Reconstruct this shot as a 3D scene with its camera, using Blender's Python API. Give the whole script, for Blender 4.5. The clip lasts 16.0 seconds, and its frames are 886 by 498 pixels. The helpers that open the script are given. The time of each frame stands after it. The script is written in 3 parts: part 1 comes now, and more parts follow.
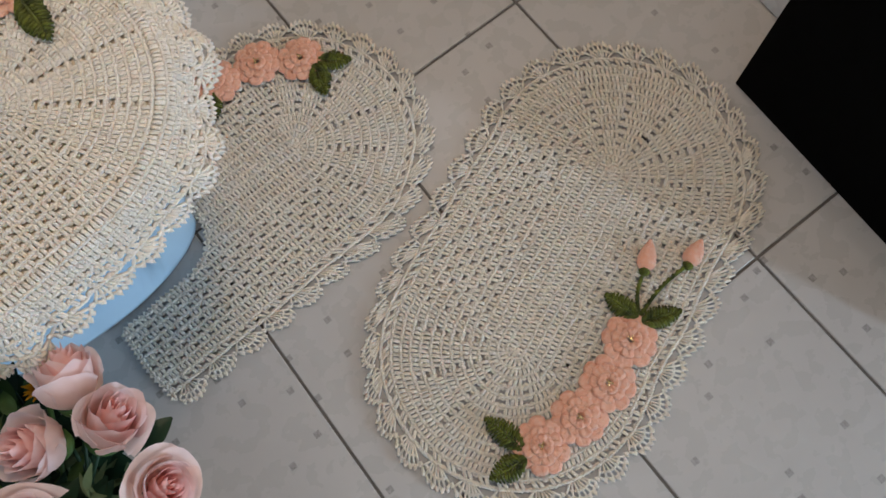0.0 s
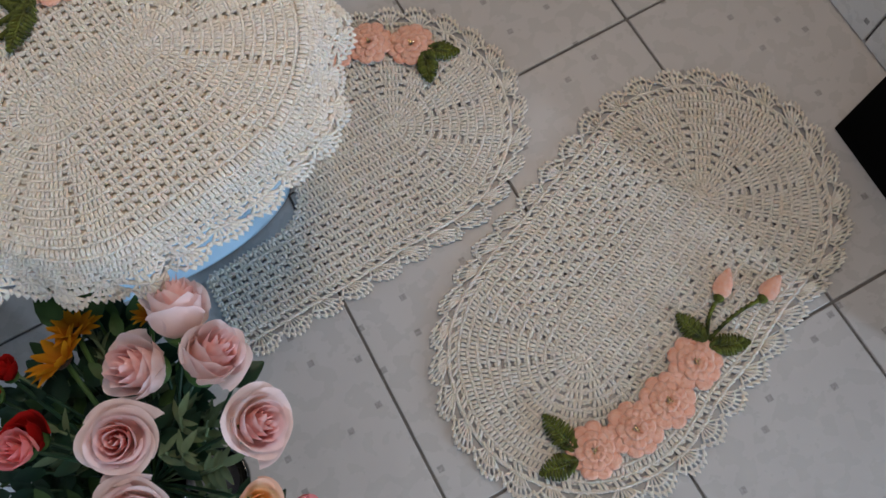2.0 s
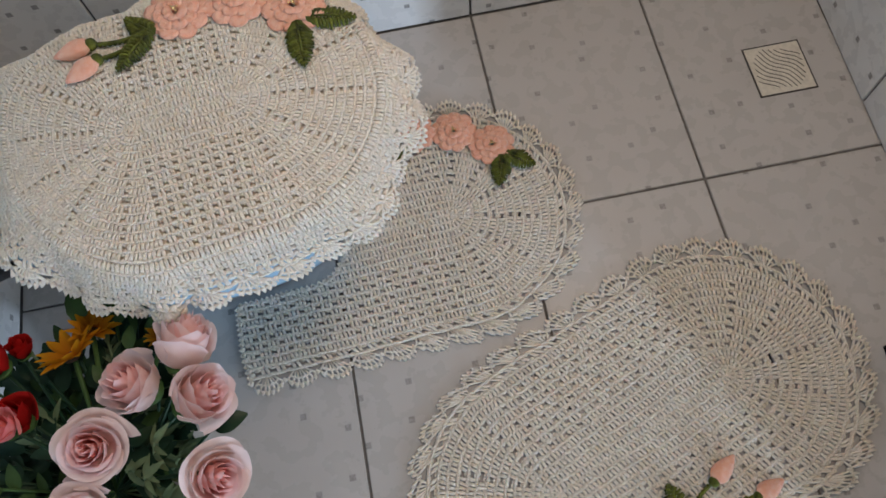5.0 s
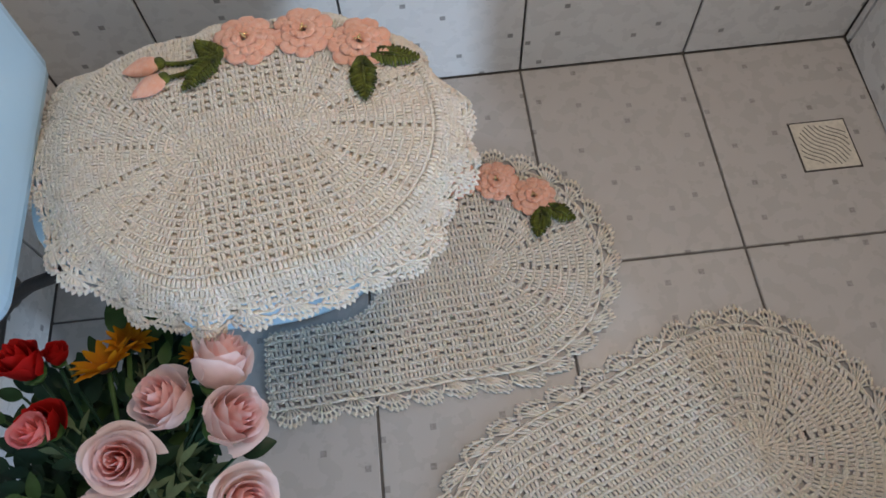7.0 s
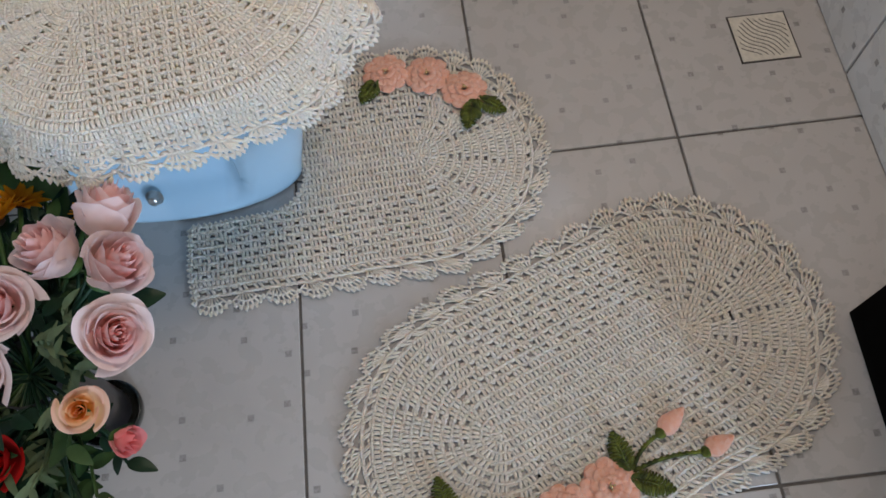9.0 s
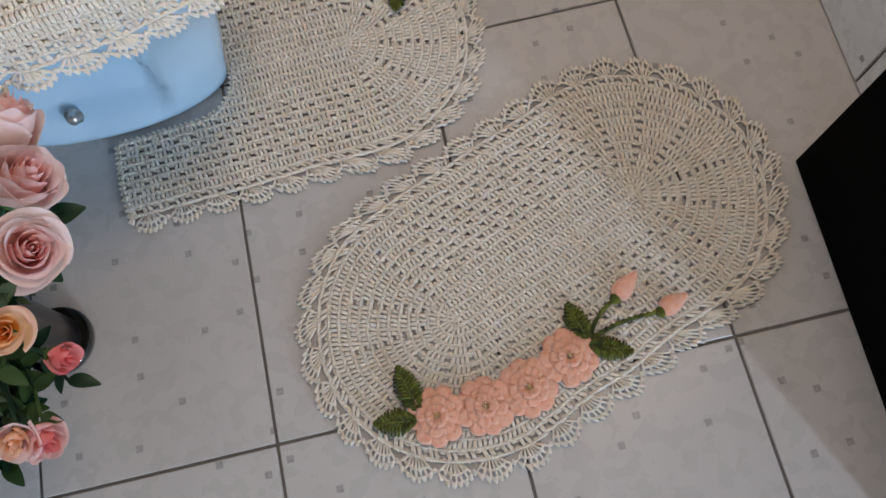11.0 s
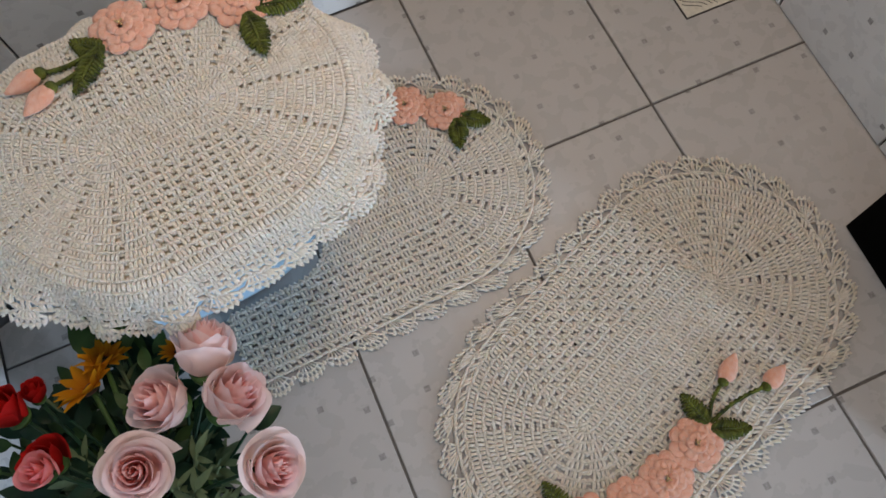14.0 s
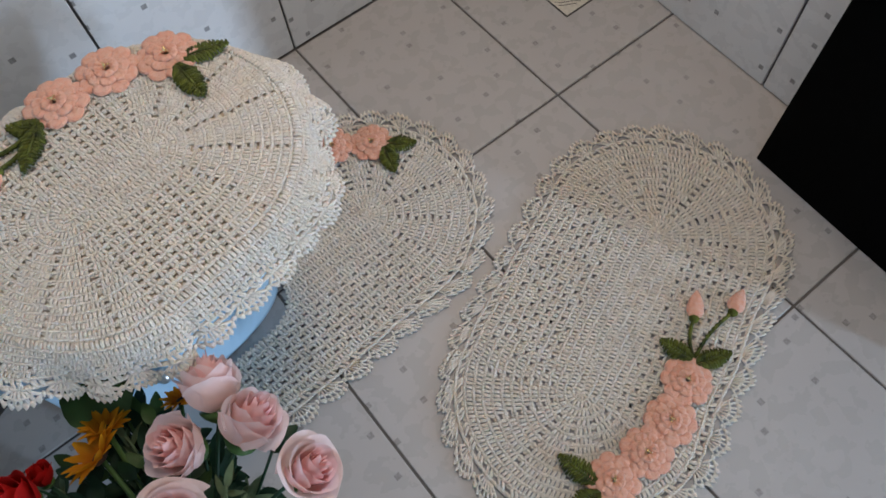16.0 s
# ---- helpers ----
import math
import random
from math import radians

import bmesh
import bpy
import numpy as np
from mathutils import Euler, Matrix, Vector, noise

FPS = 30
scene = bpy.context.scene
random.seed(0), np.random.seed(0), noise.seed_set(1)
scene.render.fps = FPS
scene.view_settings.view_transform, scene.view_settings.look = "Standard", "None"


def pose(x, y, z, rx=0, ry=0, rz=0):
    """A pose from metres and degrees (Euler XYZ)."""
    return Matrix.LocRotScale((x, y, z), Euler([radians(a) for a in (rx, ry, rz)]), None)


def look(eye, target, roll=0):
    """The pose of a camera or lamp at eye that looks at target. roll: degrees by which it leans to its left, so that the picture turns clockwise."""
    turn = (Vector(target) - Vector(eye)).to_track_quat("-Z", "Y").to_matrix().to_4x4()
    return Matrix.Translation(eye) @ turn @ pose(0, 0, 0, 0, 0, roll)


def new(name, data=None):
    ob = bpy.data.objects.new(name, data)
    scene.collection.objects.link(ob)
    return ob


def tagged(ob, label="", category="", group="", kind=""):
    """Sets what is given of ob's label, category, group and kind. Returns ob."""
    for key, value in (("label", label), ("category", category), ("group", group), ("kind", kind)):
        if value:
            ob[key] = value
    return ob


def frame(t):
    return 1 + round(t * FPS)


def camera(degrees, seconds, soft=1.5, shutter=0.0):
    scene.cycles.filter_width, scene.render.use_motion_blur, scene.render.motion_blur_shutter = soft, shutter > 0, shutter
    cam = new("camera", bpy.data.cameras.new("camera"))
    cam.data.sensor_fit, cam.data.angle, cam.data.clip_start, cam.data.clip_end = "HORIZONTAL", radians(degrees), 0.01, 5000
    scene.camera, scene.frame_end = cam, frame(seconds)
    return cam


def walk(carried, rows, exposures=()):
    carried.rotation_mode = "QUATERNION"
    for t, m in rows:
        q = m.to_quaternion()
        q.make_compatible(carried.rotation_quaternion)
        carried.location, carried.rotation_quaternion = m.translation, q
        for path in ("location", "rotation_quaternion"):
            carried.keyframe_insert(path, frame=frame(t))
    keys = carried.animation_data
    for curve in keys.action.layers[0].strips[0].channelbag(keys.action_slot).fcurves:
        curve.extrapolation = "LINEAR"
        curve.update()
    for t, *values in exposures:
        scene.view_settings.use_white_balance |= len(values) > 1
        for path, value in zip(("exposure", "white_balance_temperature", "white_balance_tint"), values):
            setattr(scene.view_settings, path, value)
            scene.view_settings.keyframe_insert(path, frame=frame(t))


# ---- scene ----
cam = camera(61.3, 16.0, 1.6)
PATH = [
    (0, (-0.494, -0.546, 1.088), (-0.248, -0.045, -0.833), -11.9),
    (0.5, (-0.548, -0.496, 1.11), (-0.296, 0.021, -0.806), -10.7),
    (1, (-0.572, -0.48, 1.125), (-0.374, 0.072, -0.787), -11.4),
    (1.5, (-0.568, -0.507, 1.118), (-0.391, 0.051, -0.795), -11.8),
    (2, (-0.567, -0.531, 1.118), (-0.393, 0.028, -0.794), -11.7),
    (2.5, (-0.558, -0.547, 1.108), (-0.389, 0.02, -0.802), -12.1),
    (3, (-0.512, -0.565, 1.107), (-0.353, -0.002, -0.806), -12.8),
    (3.5, (-0.455, -0.589, 1.09), (-0.319, -0.002, -0.817), -13.2),
    (4, (-0.42, -0.589, 1.075), (-0.32, 0.023, -0.826), -10.3),
    (4.5, (-0.446, -0.534, 1.107), (-0.385, 0.13, -0.779), -8.8),
    (5, (-0.494, -0.5, 1.158), (-0.442, 0.246, -0.697), -7.4),
    (5.2, (-0.521, -0.491, 1.163), (-0.454, 0.303, -0.672), -5.3),
    (7.3, (-0.535, -0.52, 1.142), (-0.497, 0.37, -0.649), -3.8),
    (7.5, (-0.532, -0.527, 1.138), (-0.496, 0.359, -0.654), -3.7),
    (8, (-0.507, -0.554, 1.127), (-0.484, 0.331, -0.666), -4.4),
    (8.5, (-0.463, -0.604, 1.097), (-0.44, 0.279, -0.697), -4.5),
    (9, (-0.431, -0.647, 1.065), (-0.399, 0.194, -0.749), -4.8),
    (9.5, (-0.42, -0.666, 1.041), (-0.348, 0.089, -0.81), -4.6),
    (10, (-0.419, -0.68, 1.033), (-0.338, 0.011, -0.842), -4.7),
    (10.2, (-0.414, -0.682, 1.026), (-0.329, -0.011, -0.856), -4.6),
    (12.3, (-0.386, -0.658, 1.058), (-0.376, -0.087, -0.858), -13.4),
    (12.5, (-0.399, -0.661, 1.071), (-0.378, -0.065, -0.838), -12.5),
    (13, (-0.407, -0.592, 1.097), (-0.385, -0.027, -0.821), -12.5),
    (13.5, (-0.469, -0.547, 1.141), (-0.374, 0.058, -0.763), -9.9),
    (14, (-0.579, -0.521, 1.161), (-0.366, 0.159, -0.708), -6.5),
    (14.5, (-0.634, -0.512, 1.201), (-0.332, 0.229, -0.632), -6.0),
    (15, (-0.666, -0.54, 1.203), (-0.269, 0.251, -0.591), -6.1),
    (15.5, (-0.674, -0.59, 1.172), (-0.201, 0.179, -0.613), -5.9),
    (16, (-0.695, -0.592, 1.151), (-0.195, 0.149, -0.637), -5.3),
]
# the camera's own exposure and white balance drift on the way
TONE = [(0, 0.10, 7150, 12), (1, 0.06, 6950, 12), (2.5, 0.02, 6620, 13), (4, 0.06, 6600, 12), (5, 0.06, 6850, 12), (7.5, 0.07, 6680, 12), (9, 0.07, 6650, 12), (10, 0.10, 6720, 14), (12.5, 0.15, 7400, 15), (14, 0.08, 6950, 13), (16, 0.07, 6600, 12)]
walk(cam, [(t, look(eye, target, roll)) for t, eye, target, roll in PATH], TONE)

# ---- light ----
world = bpy.data.worlds.new("world")
scene.world = world
world.use_nodes = True
wn = world.node_tree
sky = wn.nodes.new("ShaderNodeTexSky")
sky.sky_type, sky.sun_disc = 'NISHITA', False
sky.sun_elevation, sky.sun_rotation = radians(40), radians(150)
wn.nodes["Background"].inputs[1].default_value = 0.1
wn.links.new(sky.outputs[0], wn.nodes["Background"].inputs[0])


def window_light(name, m, width, height, watts, colour, spread=180):
    data = bpy.data.lights.new(name, 'AREA')
    data.shape, data.size, data.size_y = 'RECTANGLE', width, height
    data.energy, data.color, data.spread = watts, colour, radians(spread)
    ob = new(name, data)
    ob.matrix_world = m
    return ob


# cool daylight from the far window, past the end of the black cabinet
window_light("far_window_light", look((1.68, -4.74, 1.05), (-0.35, 0.0, 0.2)), 0.17, 1.9, 156, (0.52, 0.72, 1.0))
# the window high in the east wall, over the cabinet
window_light("high_window_light", look((0.27, -0.05, 1.95), (-0.52, -0.10, 0.1)), 0.62, 0.6, 9.9, (1.0, 0.80, 0.63), 130)


# ---- materials ----
def material(name):
    m = bpy.data.materials.new(name)
    m.use_nodes = True
    t = m.node_tree
    return m, t, t.nodes["Principled BSDF"]


def node(t, kind, **values):
    n = t.nodes.new(kind)
    for key, value in values.items():
        n.inputs[key.replace("_", " ")].default_value = value
    return n


def ramp(t, source, stops):
    r = t.nodes.new("ShaderNodeValToRGB")
    r.color_ramp.elements[0].position, r.color_ramp.elements[0].color = stops[0][0], (*stops[0][1], 1)
    r.color_ramp.elements[1].position, r.color_ramp.elements[1].color = stops[-1][0], (*stops[-1][1], 1)
    for p, c in stops[1:-1]:
        e = r.color_ramp.elements.new(p)
        e.color = (*c, 1)
    t.links.new(source, r.inputs[0])
    return r.outputs[0]


def bump(t, b, source, strength, distance):
    n = t.nodes.new("ShaderNodeBump")
    n.inputs["Strength"].default_value, n.inputs["Distance"].default_value = strength, distance
    t.links.new(source, n.inputs["Height"])
    t.links.new(n.outputs[0], b.inputs["Normal"])


def mix(t, factor, a, b, kind='MIX'):
    n = t.nodes.new("ShaderNodeMix")
    n.data_type, n.blend_type = 'RGBA', kind
    for socket, value in ((n.inputs[0], factor), (n.inputs[6], a), (n.inputs[7], b)):
        if isinstance(value, bpy.types.NodeSocket):
            t.links.new(value, socket)
        elif isinstance(value, (int, float)):
            socket.default_value = value
        else:
            socket.default_value = (*value, 1)
    return n.outputs[2]


def cloth(name, dark, light, rough=0.9, scale=60, fibre=900, islands=0.25, sheen=0.25, soft=0.0):
    """Yarn: colour that shifts from strand to strand and in broad patches, with a fibre bump."""
    m, t, b = material(name)
    co = t.nodes.new("ShaderNodeTexCoord")
    broad = node(t, "ShaderNodeTexNoise", Scale=scale, Detail=3)
    t.links.new(co.outputs["Object"], broad.inputs["Vector"])
    c = ramp(t, broad.outputs[0], [(0.3, dark), (0.7, light)])
    geo = t.nodes.new("ShaderNodeNewGeometry")
    shade = ramp(t, geo.outputs["Random Per Island"], [(0.0, (1 - islands,) * 3), (1.0, (1, 1, 1))])
    t.links.new(mix(t, 1.0, c, shade, 'MULTIPLY'), b.inputs["Base Color"])
    fine = node(t, "ShaderNodeTexNoise", Scale=fibre, Detail=3, Roughness=0.7)
    t.links.new(co.outputs["Object"], fine.inputs["Vector"])
    bump(t, b, fine.outputs[0], 0.9, 0.0030)
    b.inputs["Roughness"].default_value = rough
    b.inputs["Subsurface Weight"].default_value, b.inputs["Subsurface Radius"].default_value = soft, (0.006, 0.005, 0.004)
    b.inputs["Sheen Weight"].default_value = sheen
    b.inputs["Specular IOR Level"].default_value = 0.25
    return m


def plain(name, colour, rough=0.5, metal=0.0, vary=0.12, scale=40, relief=0.0, coat=0.0):
    m, t, b = material(name)
    co = t.nodes.new("ShaderNodeTexCoord")
    n = node(t, "ShaderNodeTexNoise", Scale=scale, Detail=5)
    t.links.new(co.outputs["Object"], n.inputs["Vector"])
    c = ramp(t, n.outputs[0], [(0.3, tuple(v * (1 - vary) for v in colour)), (0.7, tuple(min(1, v * (1 + vary)) for v in colour))])
    t.links.new(c, b.inputs["Base Color"])
    b.inputs["Roughness"].default_value, b.inputs["Metallic"].default_value = rough, metal
    b.inputs["Coat Weight"].default_value = coat
    if relief:
        bump(t, b, n.outputs[0], relief, 0.002)
    return m


def tile_material(name, light):
    """Glazed off-white ceramic with small scattered grey squares."""
    m, t, b = material(name)
    co, info = t.nodes.new("ShaderNodeTexCoord"), t.nodes.new("ShaderNodeObjectInfo")
    far = t.nodes.new("ShaderNodeVectorMath")
    far.operation = 'MULTIPLY_ADD'
    t.links.new(info.outputs["Random"], far.inputs[0])
    far.inputs[1].default_value = (37.0, 53.0, 0.0)
    t.links.new(co.outputs["Object"], far.inputs[2])
    dots = t.nodes.new("ShaderNodeTexVoronoi")
    dots.voronoi_dimensions, dots.distance = '2D', 'CHEBYCHEV'
    dots.inputs["Scale"].default_value, dots.inputs["Randomness"].default_value = 11.5, 0.72
    t.links.new(far.outputs[0], dots.inputs["Vector"])
    mask = ramp(t, dots.outputs["Distance"], [(0.050, (1, 1, 1)), (0.062, (0, 0, 0))])
    cloud = node(t, "ShaderNodeTexNoise", Scale=7, Detail=4)
    t.links.new(far.outputs[0], cloud.inputs["Vector"])
    ground = ramp(t, cloud.outputs[0], [(0.25, tuple(0.965 * v for v in light)), (0.75, light)])
    grain = node(t, "ShaderNodeTexNoise", Scale=260, Detail=2)
    t.links.new(far.outputs[0], grain.inputs["Vector"])
    fleck = ramp(t, grain.outputs[0], [(0.35, (0.25, 0.238, 0.225)), (0.7, (0.36, 0.345, 0.33))])
    t.links.new(mix(t, mask, ground, fleck), b.inputs["Base Color"])
    wear = node(t, "ShaderNodeTexNoise", Scale=30, Detail=5)
    t.links.new(far.outputs[0], wear.inputs["Vector"])
    t.links.new(ramp(t, wear.outputs[0], [(0.3, (0.22,) * 3), (0.75, (0.36,) * 3)]), b.inputs["Roughness"])
    b.inputs["Specular IOR Level"].default_value = 0.45
    bump(t, b, wear.outputs[0], 0.012, 0.002)
    return m


COTTON = cloth("raw_cotton_yarn", (0.93, 0.83, 0.69), (0.98, 0.91, 0.81), fibre=620, islands=0.15, soft=0.45)
# tan that puts the soft shade of the cover's holes into colour
HOLE_TAN = plain("shaded_hole_tan", (0.66, 0.55, 0.41), 0.9, scale=200, relief=0.2)
PEACH = cloth("peach_yarn", (0.95, 0.44, 0.29), (0.97, 0.57, 0.42), scale=140, fibre=500, islands=0.22, soft=0.35)
GREEN = cloth("variegated_green_yarn", (0.020, 0.032, 0.005), (0.22, 0.25, 0.035), scale=48, islands=0.5, sheen=0.05)
TILE = tile_material("glazed_floor_tile", (0.472, 0.455, 0.436))
WALL_TILE = tile_material("glazed_wall_tile", (0.74, 0.725, 0.70))
GROUT = plain("dark_grout", (0.13, 0.12, 0.11), 0.9, relief=0.2, scale=120)
PLASTER = plain("warm_white_plaster", (0.76, 0.72, 0.66), 0.85, relief=0.1)
CERAMIC = plain("pale_blue_ceramic", (0.44, 0.64, 0.78), 0.12, vary=0.03, scale=6, coat=0.4)
BLACK = plain("black_lacquer", (0.0015, 0.0015, 0.0015), 0.7, vary=0.3)
BLACK.node_tree.nodes["Principled BSDF"].inputs["Specular IOR Level"].default_value = 0.03
METAL = plain("brushed_metal", (0.55, 0.53, 0.50), 0.32, 1.0, scale=200)
BRONZE = plain("dull_bronze", (0.16, 0.14, 0.12), 0.4, 0.8)
HOSE = plain("dark_hose", (0.035, 0.03, 0.028), 0.5, scale=300, relief=0.3)
GRATE = plain("drain_grate_metal", (0.66, 0.62, 0.53), 0.4, 0.1, scale=120)
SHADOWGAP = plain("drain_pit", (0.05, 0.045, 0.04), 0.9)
BEAD = plain("gold_bead", (0.85, 0.62, 0.30), 0.15, 0.9)
FOOT = plain("glossy_smoked_glass", (0.020, 0.022, 0.020), 0.06, vary=0.2, coat=0.5)
SMOKE = plain("dark_smoked_glass", (0.022, 0.018, 0.017), 0.32, vary=0.2, coat=0.15)


def petal_material(name, base, tip):
    """Cloth petal, paler on the outer rim, with faint veins."""
    m, t, b = material(name)
    co = t.nodes.new("ShaderNodeTexCoord")
    sep = t.nodes.new("ShaderNodeSeparateXYZ")
    t.links.new(co.outputs["UV"], sep.inputs[0])
    n = node(t, "ShaderNodeTexNoise", Scale=45, Detail=4)
    t.links.new(co.outputs["Object"], n.inputs["Vector"])
    c = ramp(t, sep.outputs["Y"], [(0.0, base), (0.55, tuple((p + q) / 2 for p, q in zip(base, tip))), (1.0, tip)])
    shade = ramp(t, n.outputs[0], [(0.3, (0.9, 0.88, 0.88)), (0.7, (1, 1, 1))])
    t.links.new(mix(t, 1.0, c, shade, 'MULTIPLY'), b.inputs["Base Color"])
    b.inputs["Roughness"].default_value = 0.7
    b.inputs["Specular IOR Level"].default_value = 0.2
    clear = t.nodes.new("ShaderNodeBsdfTranslucent")
    both = t.nodes.new("ShaderNodeMixShader")
    both.inputs[0].default_value = 0.48
    t.links.new(b.inputs["Base Color"].links[0].from_socket, clear.inputs["Color"])
    t.links.new(b.outputs[0], both.inputs[1])
    t.links.new(clear.outputs[0], both.inputs[2])
    t.links.new(both.outputs[0], t.nodes["Material Output"].inputs["Surface"])
    bump(t, b, n.outputs[0], 0.15, 0.002)
    return m


PINK = petal_material("pink_petal", (0.96, 0.44, 0.39), (0.98, 0.68, 0.64))
PALEPINK = petal_material("pale_pink_petal", (0.97, 0.60, 0.55), (0.98, 0.80, 0.78))
BLUSH = petal_material("blush_petal", (0.96, 0.74, 0.64), (0.98, 0.83, 0.81))
CORAL = petal_material("coral_petal", (0.90, 0.42, 0.36), (0.92, 0.30, 0.30))
ORANGE = petal_material("orange_petal", (0.95, 0.42, 0.04), (0.97, 0.58, 0.32))
BUTTER = petal_material("butter_petal", (0.94, 0.68, 0.30), (0.95, 0.62, 0.48))
RED = petal_material("red_petal", (0.25, 0.005, 0.005), (0.60, 0.015, 0.012))
YELLOW = petal_material("sunflower_petal", (0.52, 0.15, 0.006), (0.80, 0.37, 0.014))
SEED = plain("sunflower_seed", (0.06, 0.03, 0.015), 0.9, relief=0.6, scale=400)
LEAF = plain("leaf_green", (0.036, 0.078, 0.020), 0.5, vary=0.45, scale=25, relief=0.15)
DARKLEAF = plain("dark_leaf_green", (0.010, 0.035, 0.016), 0.45, vary=0.4, scale=25, relief=0.15)
for leafy in (LEAF, DARKLEAF):
    leafy.node_tree.nodes["Principled BSDF"].inputs["Specular IOR Level"].default_value = 0.2
SAGE = plain("sage_green", (0.10, 0.15, 0.065), 0.6, vary=0.4, scale=30, relief=0.15)


# ---- mesh helpers ----
def part(name, bm, mat, parent, label="", m=None):
    """Links a bmesh (or a mesh) as one object under parent."""
    if isinstance(bm, bpy.types.Mesh):
        me = bm
    else:
        me = bpy.data.meshes.new(name)
        bm.to_mesh(me)
        bm.free()
    if not me.materials:
        me.materials.append(mat)
    ob = new(name, me)
    ob.parent = parent
    if m is not None:
        ob.matrix_basis = m
    return tagged(ob, label)


def thing(name, m=None, **tags):
    ob = new(name)
    ob.empty_display_size = 0.05
    if m is not None:
        ob.matrix_basis = m
    return tagged(ob, **tags)


def smooth(me):
    me.polygons.foreach_set("use_smooth", [True] * len(me.polygons))
    return me


def from_data(name, verts, faces, mat, soft=True):
    me = bpy.data.meshes.new(name)
    me.from_pydata(verts, [], faces)
    me.materials.append(mat)
    if soft:
        smooth(me)
    return me


def box(x0, y0, z0, x1, y1, z1, bevel=0.0, segments=2):
    bm = bmesh.new()
    bmesh.ops.create_cube(bm, size=1)
    bmesh.ops.scale(bm, vec=(x1 - x0, y1 - y0, z1 - z0), verts=bm.verts)
    bmesh.ops.translate(bm, vec=((x0 + x1) / 2, (y0 + y1) / 2, (z0 + z1) / 2), verts=bm.verts)
    if bevel:
        bmesh.ops.bevel(bm, geom=bm.edges[:], offset=bevel, segments=segments, affect='EDGES', profile=0.6)
    return bm


def loft(rings, close_ends=True):
    """A skin over rings of points, all of one length."""
    n = len(rings[0])
    verts = [tuple(p) for r in rings for p in r]
    faces = [(i * n + j, i * n + (j + 1) % n, (i + 1) * n + (j + 1) % n, (i + 1) * n + j) for i in range(len(rings) - 1) for j in range(n)]
    if close_ends:
        faces += [tuple(range(n - 1, -1, -1)), tuple((len(rings) - 1) * n + j for j in range(n))]
    return verts, faces


def lathe(profile, n=32):
    return loft([[(r * math.cos(2 * math.pi * j / n), r * math.sin(2 * math.pi * j / n), z) for j in range(n)] for r, z in profile])


def tube(points, radius, n=8, taper=None):
    """A round rod along points."""
    pts = [Vector(p) for p in points]
    rings = []
    for i, p in enumerate(pts):
        d = (pts[min(i + 1, len(pts) - 1)] - pts[max(i - 1, 0)]).normalized()
        a = d.cross(Vector((0.31, 0.17, 0.93)))
        a = a.normalized() if a.length > 1e-4 else Vector((1, 0, 0))
        b = d.cross(a)
        r = radius * (taper[i] if taper else 1)
        rings.append([p + r * (a * math.cos(2 * math.pi * j / n) + b * math.sin(2 * math.pi * j / n)) for j in range(n)])
    return loft(rings)


class Yarn:
    """Collects many short strands of yarn into one mesh."""

    def __init__(self):
        self.verts, self.faces, self.count = [], [], 0

    def strand(self, pts, r, sides=5, swell=None):
        pts = np.asarray(pts, float)
        k = len(pts)
        d = np.gradient(pts, axis=0)
        d /= np.linalg.norm(d, axis=1)[:, None] + 1e-9
        up = np.array([0.0, 0.0, 1.0]) if abs(d[:, 2]).max() < 0.9 else np.array([0.8, 0.6, 0.0])
        a = np.cross(d, up)
        a /= np.linalg.norm(a, axis=1)[:, None] + 1e-9
        b = np.cross(a, d)
        w = np.arange(sides) * 2 * np.pi / sides
        radii = np.full(k, r) if swell is None else r * np.asarray(swell)
        radii = radii * (1 + 0.12 * np.sin(self.count * 12.99 + np.arange(k) * 78.2))
        radii[0] *= 0.55
        radii[-1] *= 0.55
        ring = pts[:, None, :] + radii[:, None, None] * (np.cos(w)[None, :, None] * a[:, None, :] + np.sin(w)[None, :, None] * b[:, None, :])
        base = self.count
        self.verts.append(ring.reshape(-1, 3))
        for i in range(k - 1):
            for j in range(sides):
                j2 = (j + 1) % sides
                self.faces.append((base + i * sides + j, base + i * sides + j2, base + (i + 1) * sides + j2, base + (i + 1) * sides + j))
        self.faces.append(tuple(base + j for j in range(sides - 1, -1, -1)))
        self.faces.append(tuple(base + (k - 1) * sides + j for j in range(sides)))
        self.count += k * sides

    def mesh(self, name, mat):
        return from_data(name, np.concatenate(self.verts).tolist(), self.faces, mat)


# ---- crochet ----
class Oval:
    """An oval piece of crochet: rounds worked about a line of half-length a. place(s, d, h): the point at the
    distance s along the round that lies d out from the line, and h above the cloth."""

    def __init__(self, a, lift):
        self.a, self.lift = a, lift

    def round_length(self, d):
        return 4 * self.a + 2 * math.pi * d

    def flat(self, s, d):
        a, arc = self.a, math.pi * d
        s = s % self.round_length(d)
        if s < 2 * a:
            return -a + s, -d, 0.0, -1.0, 0
        s -= 2 * a
        if s < arc:
            w = -math.pi / 2 + s / max(d, 1e-6)
            return a + d * math.cos(w), d * math.sin(w), math.cos(w), math.sin(w), 1
        s -= arc
        if s < 2 * a:
            return a - s, d, 0.0, 1.0, 2
        s -= 2 * a
        w = math.pi / 2 + s / max(d, 1e-6)
        return -a + d * math.cos(w), d * math.sin(w), math.cos(w), math.sin(w), 3

    def place(self, s, d, h):
        return self.lift(*self.flat(s, d)[:4], d, h)


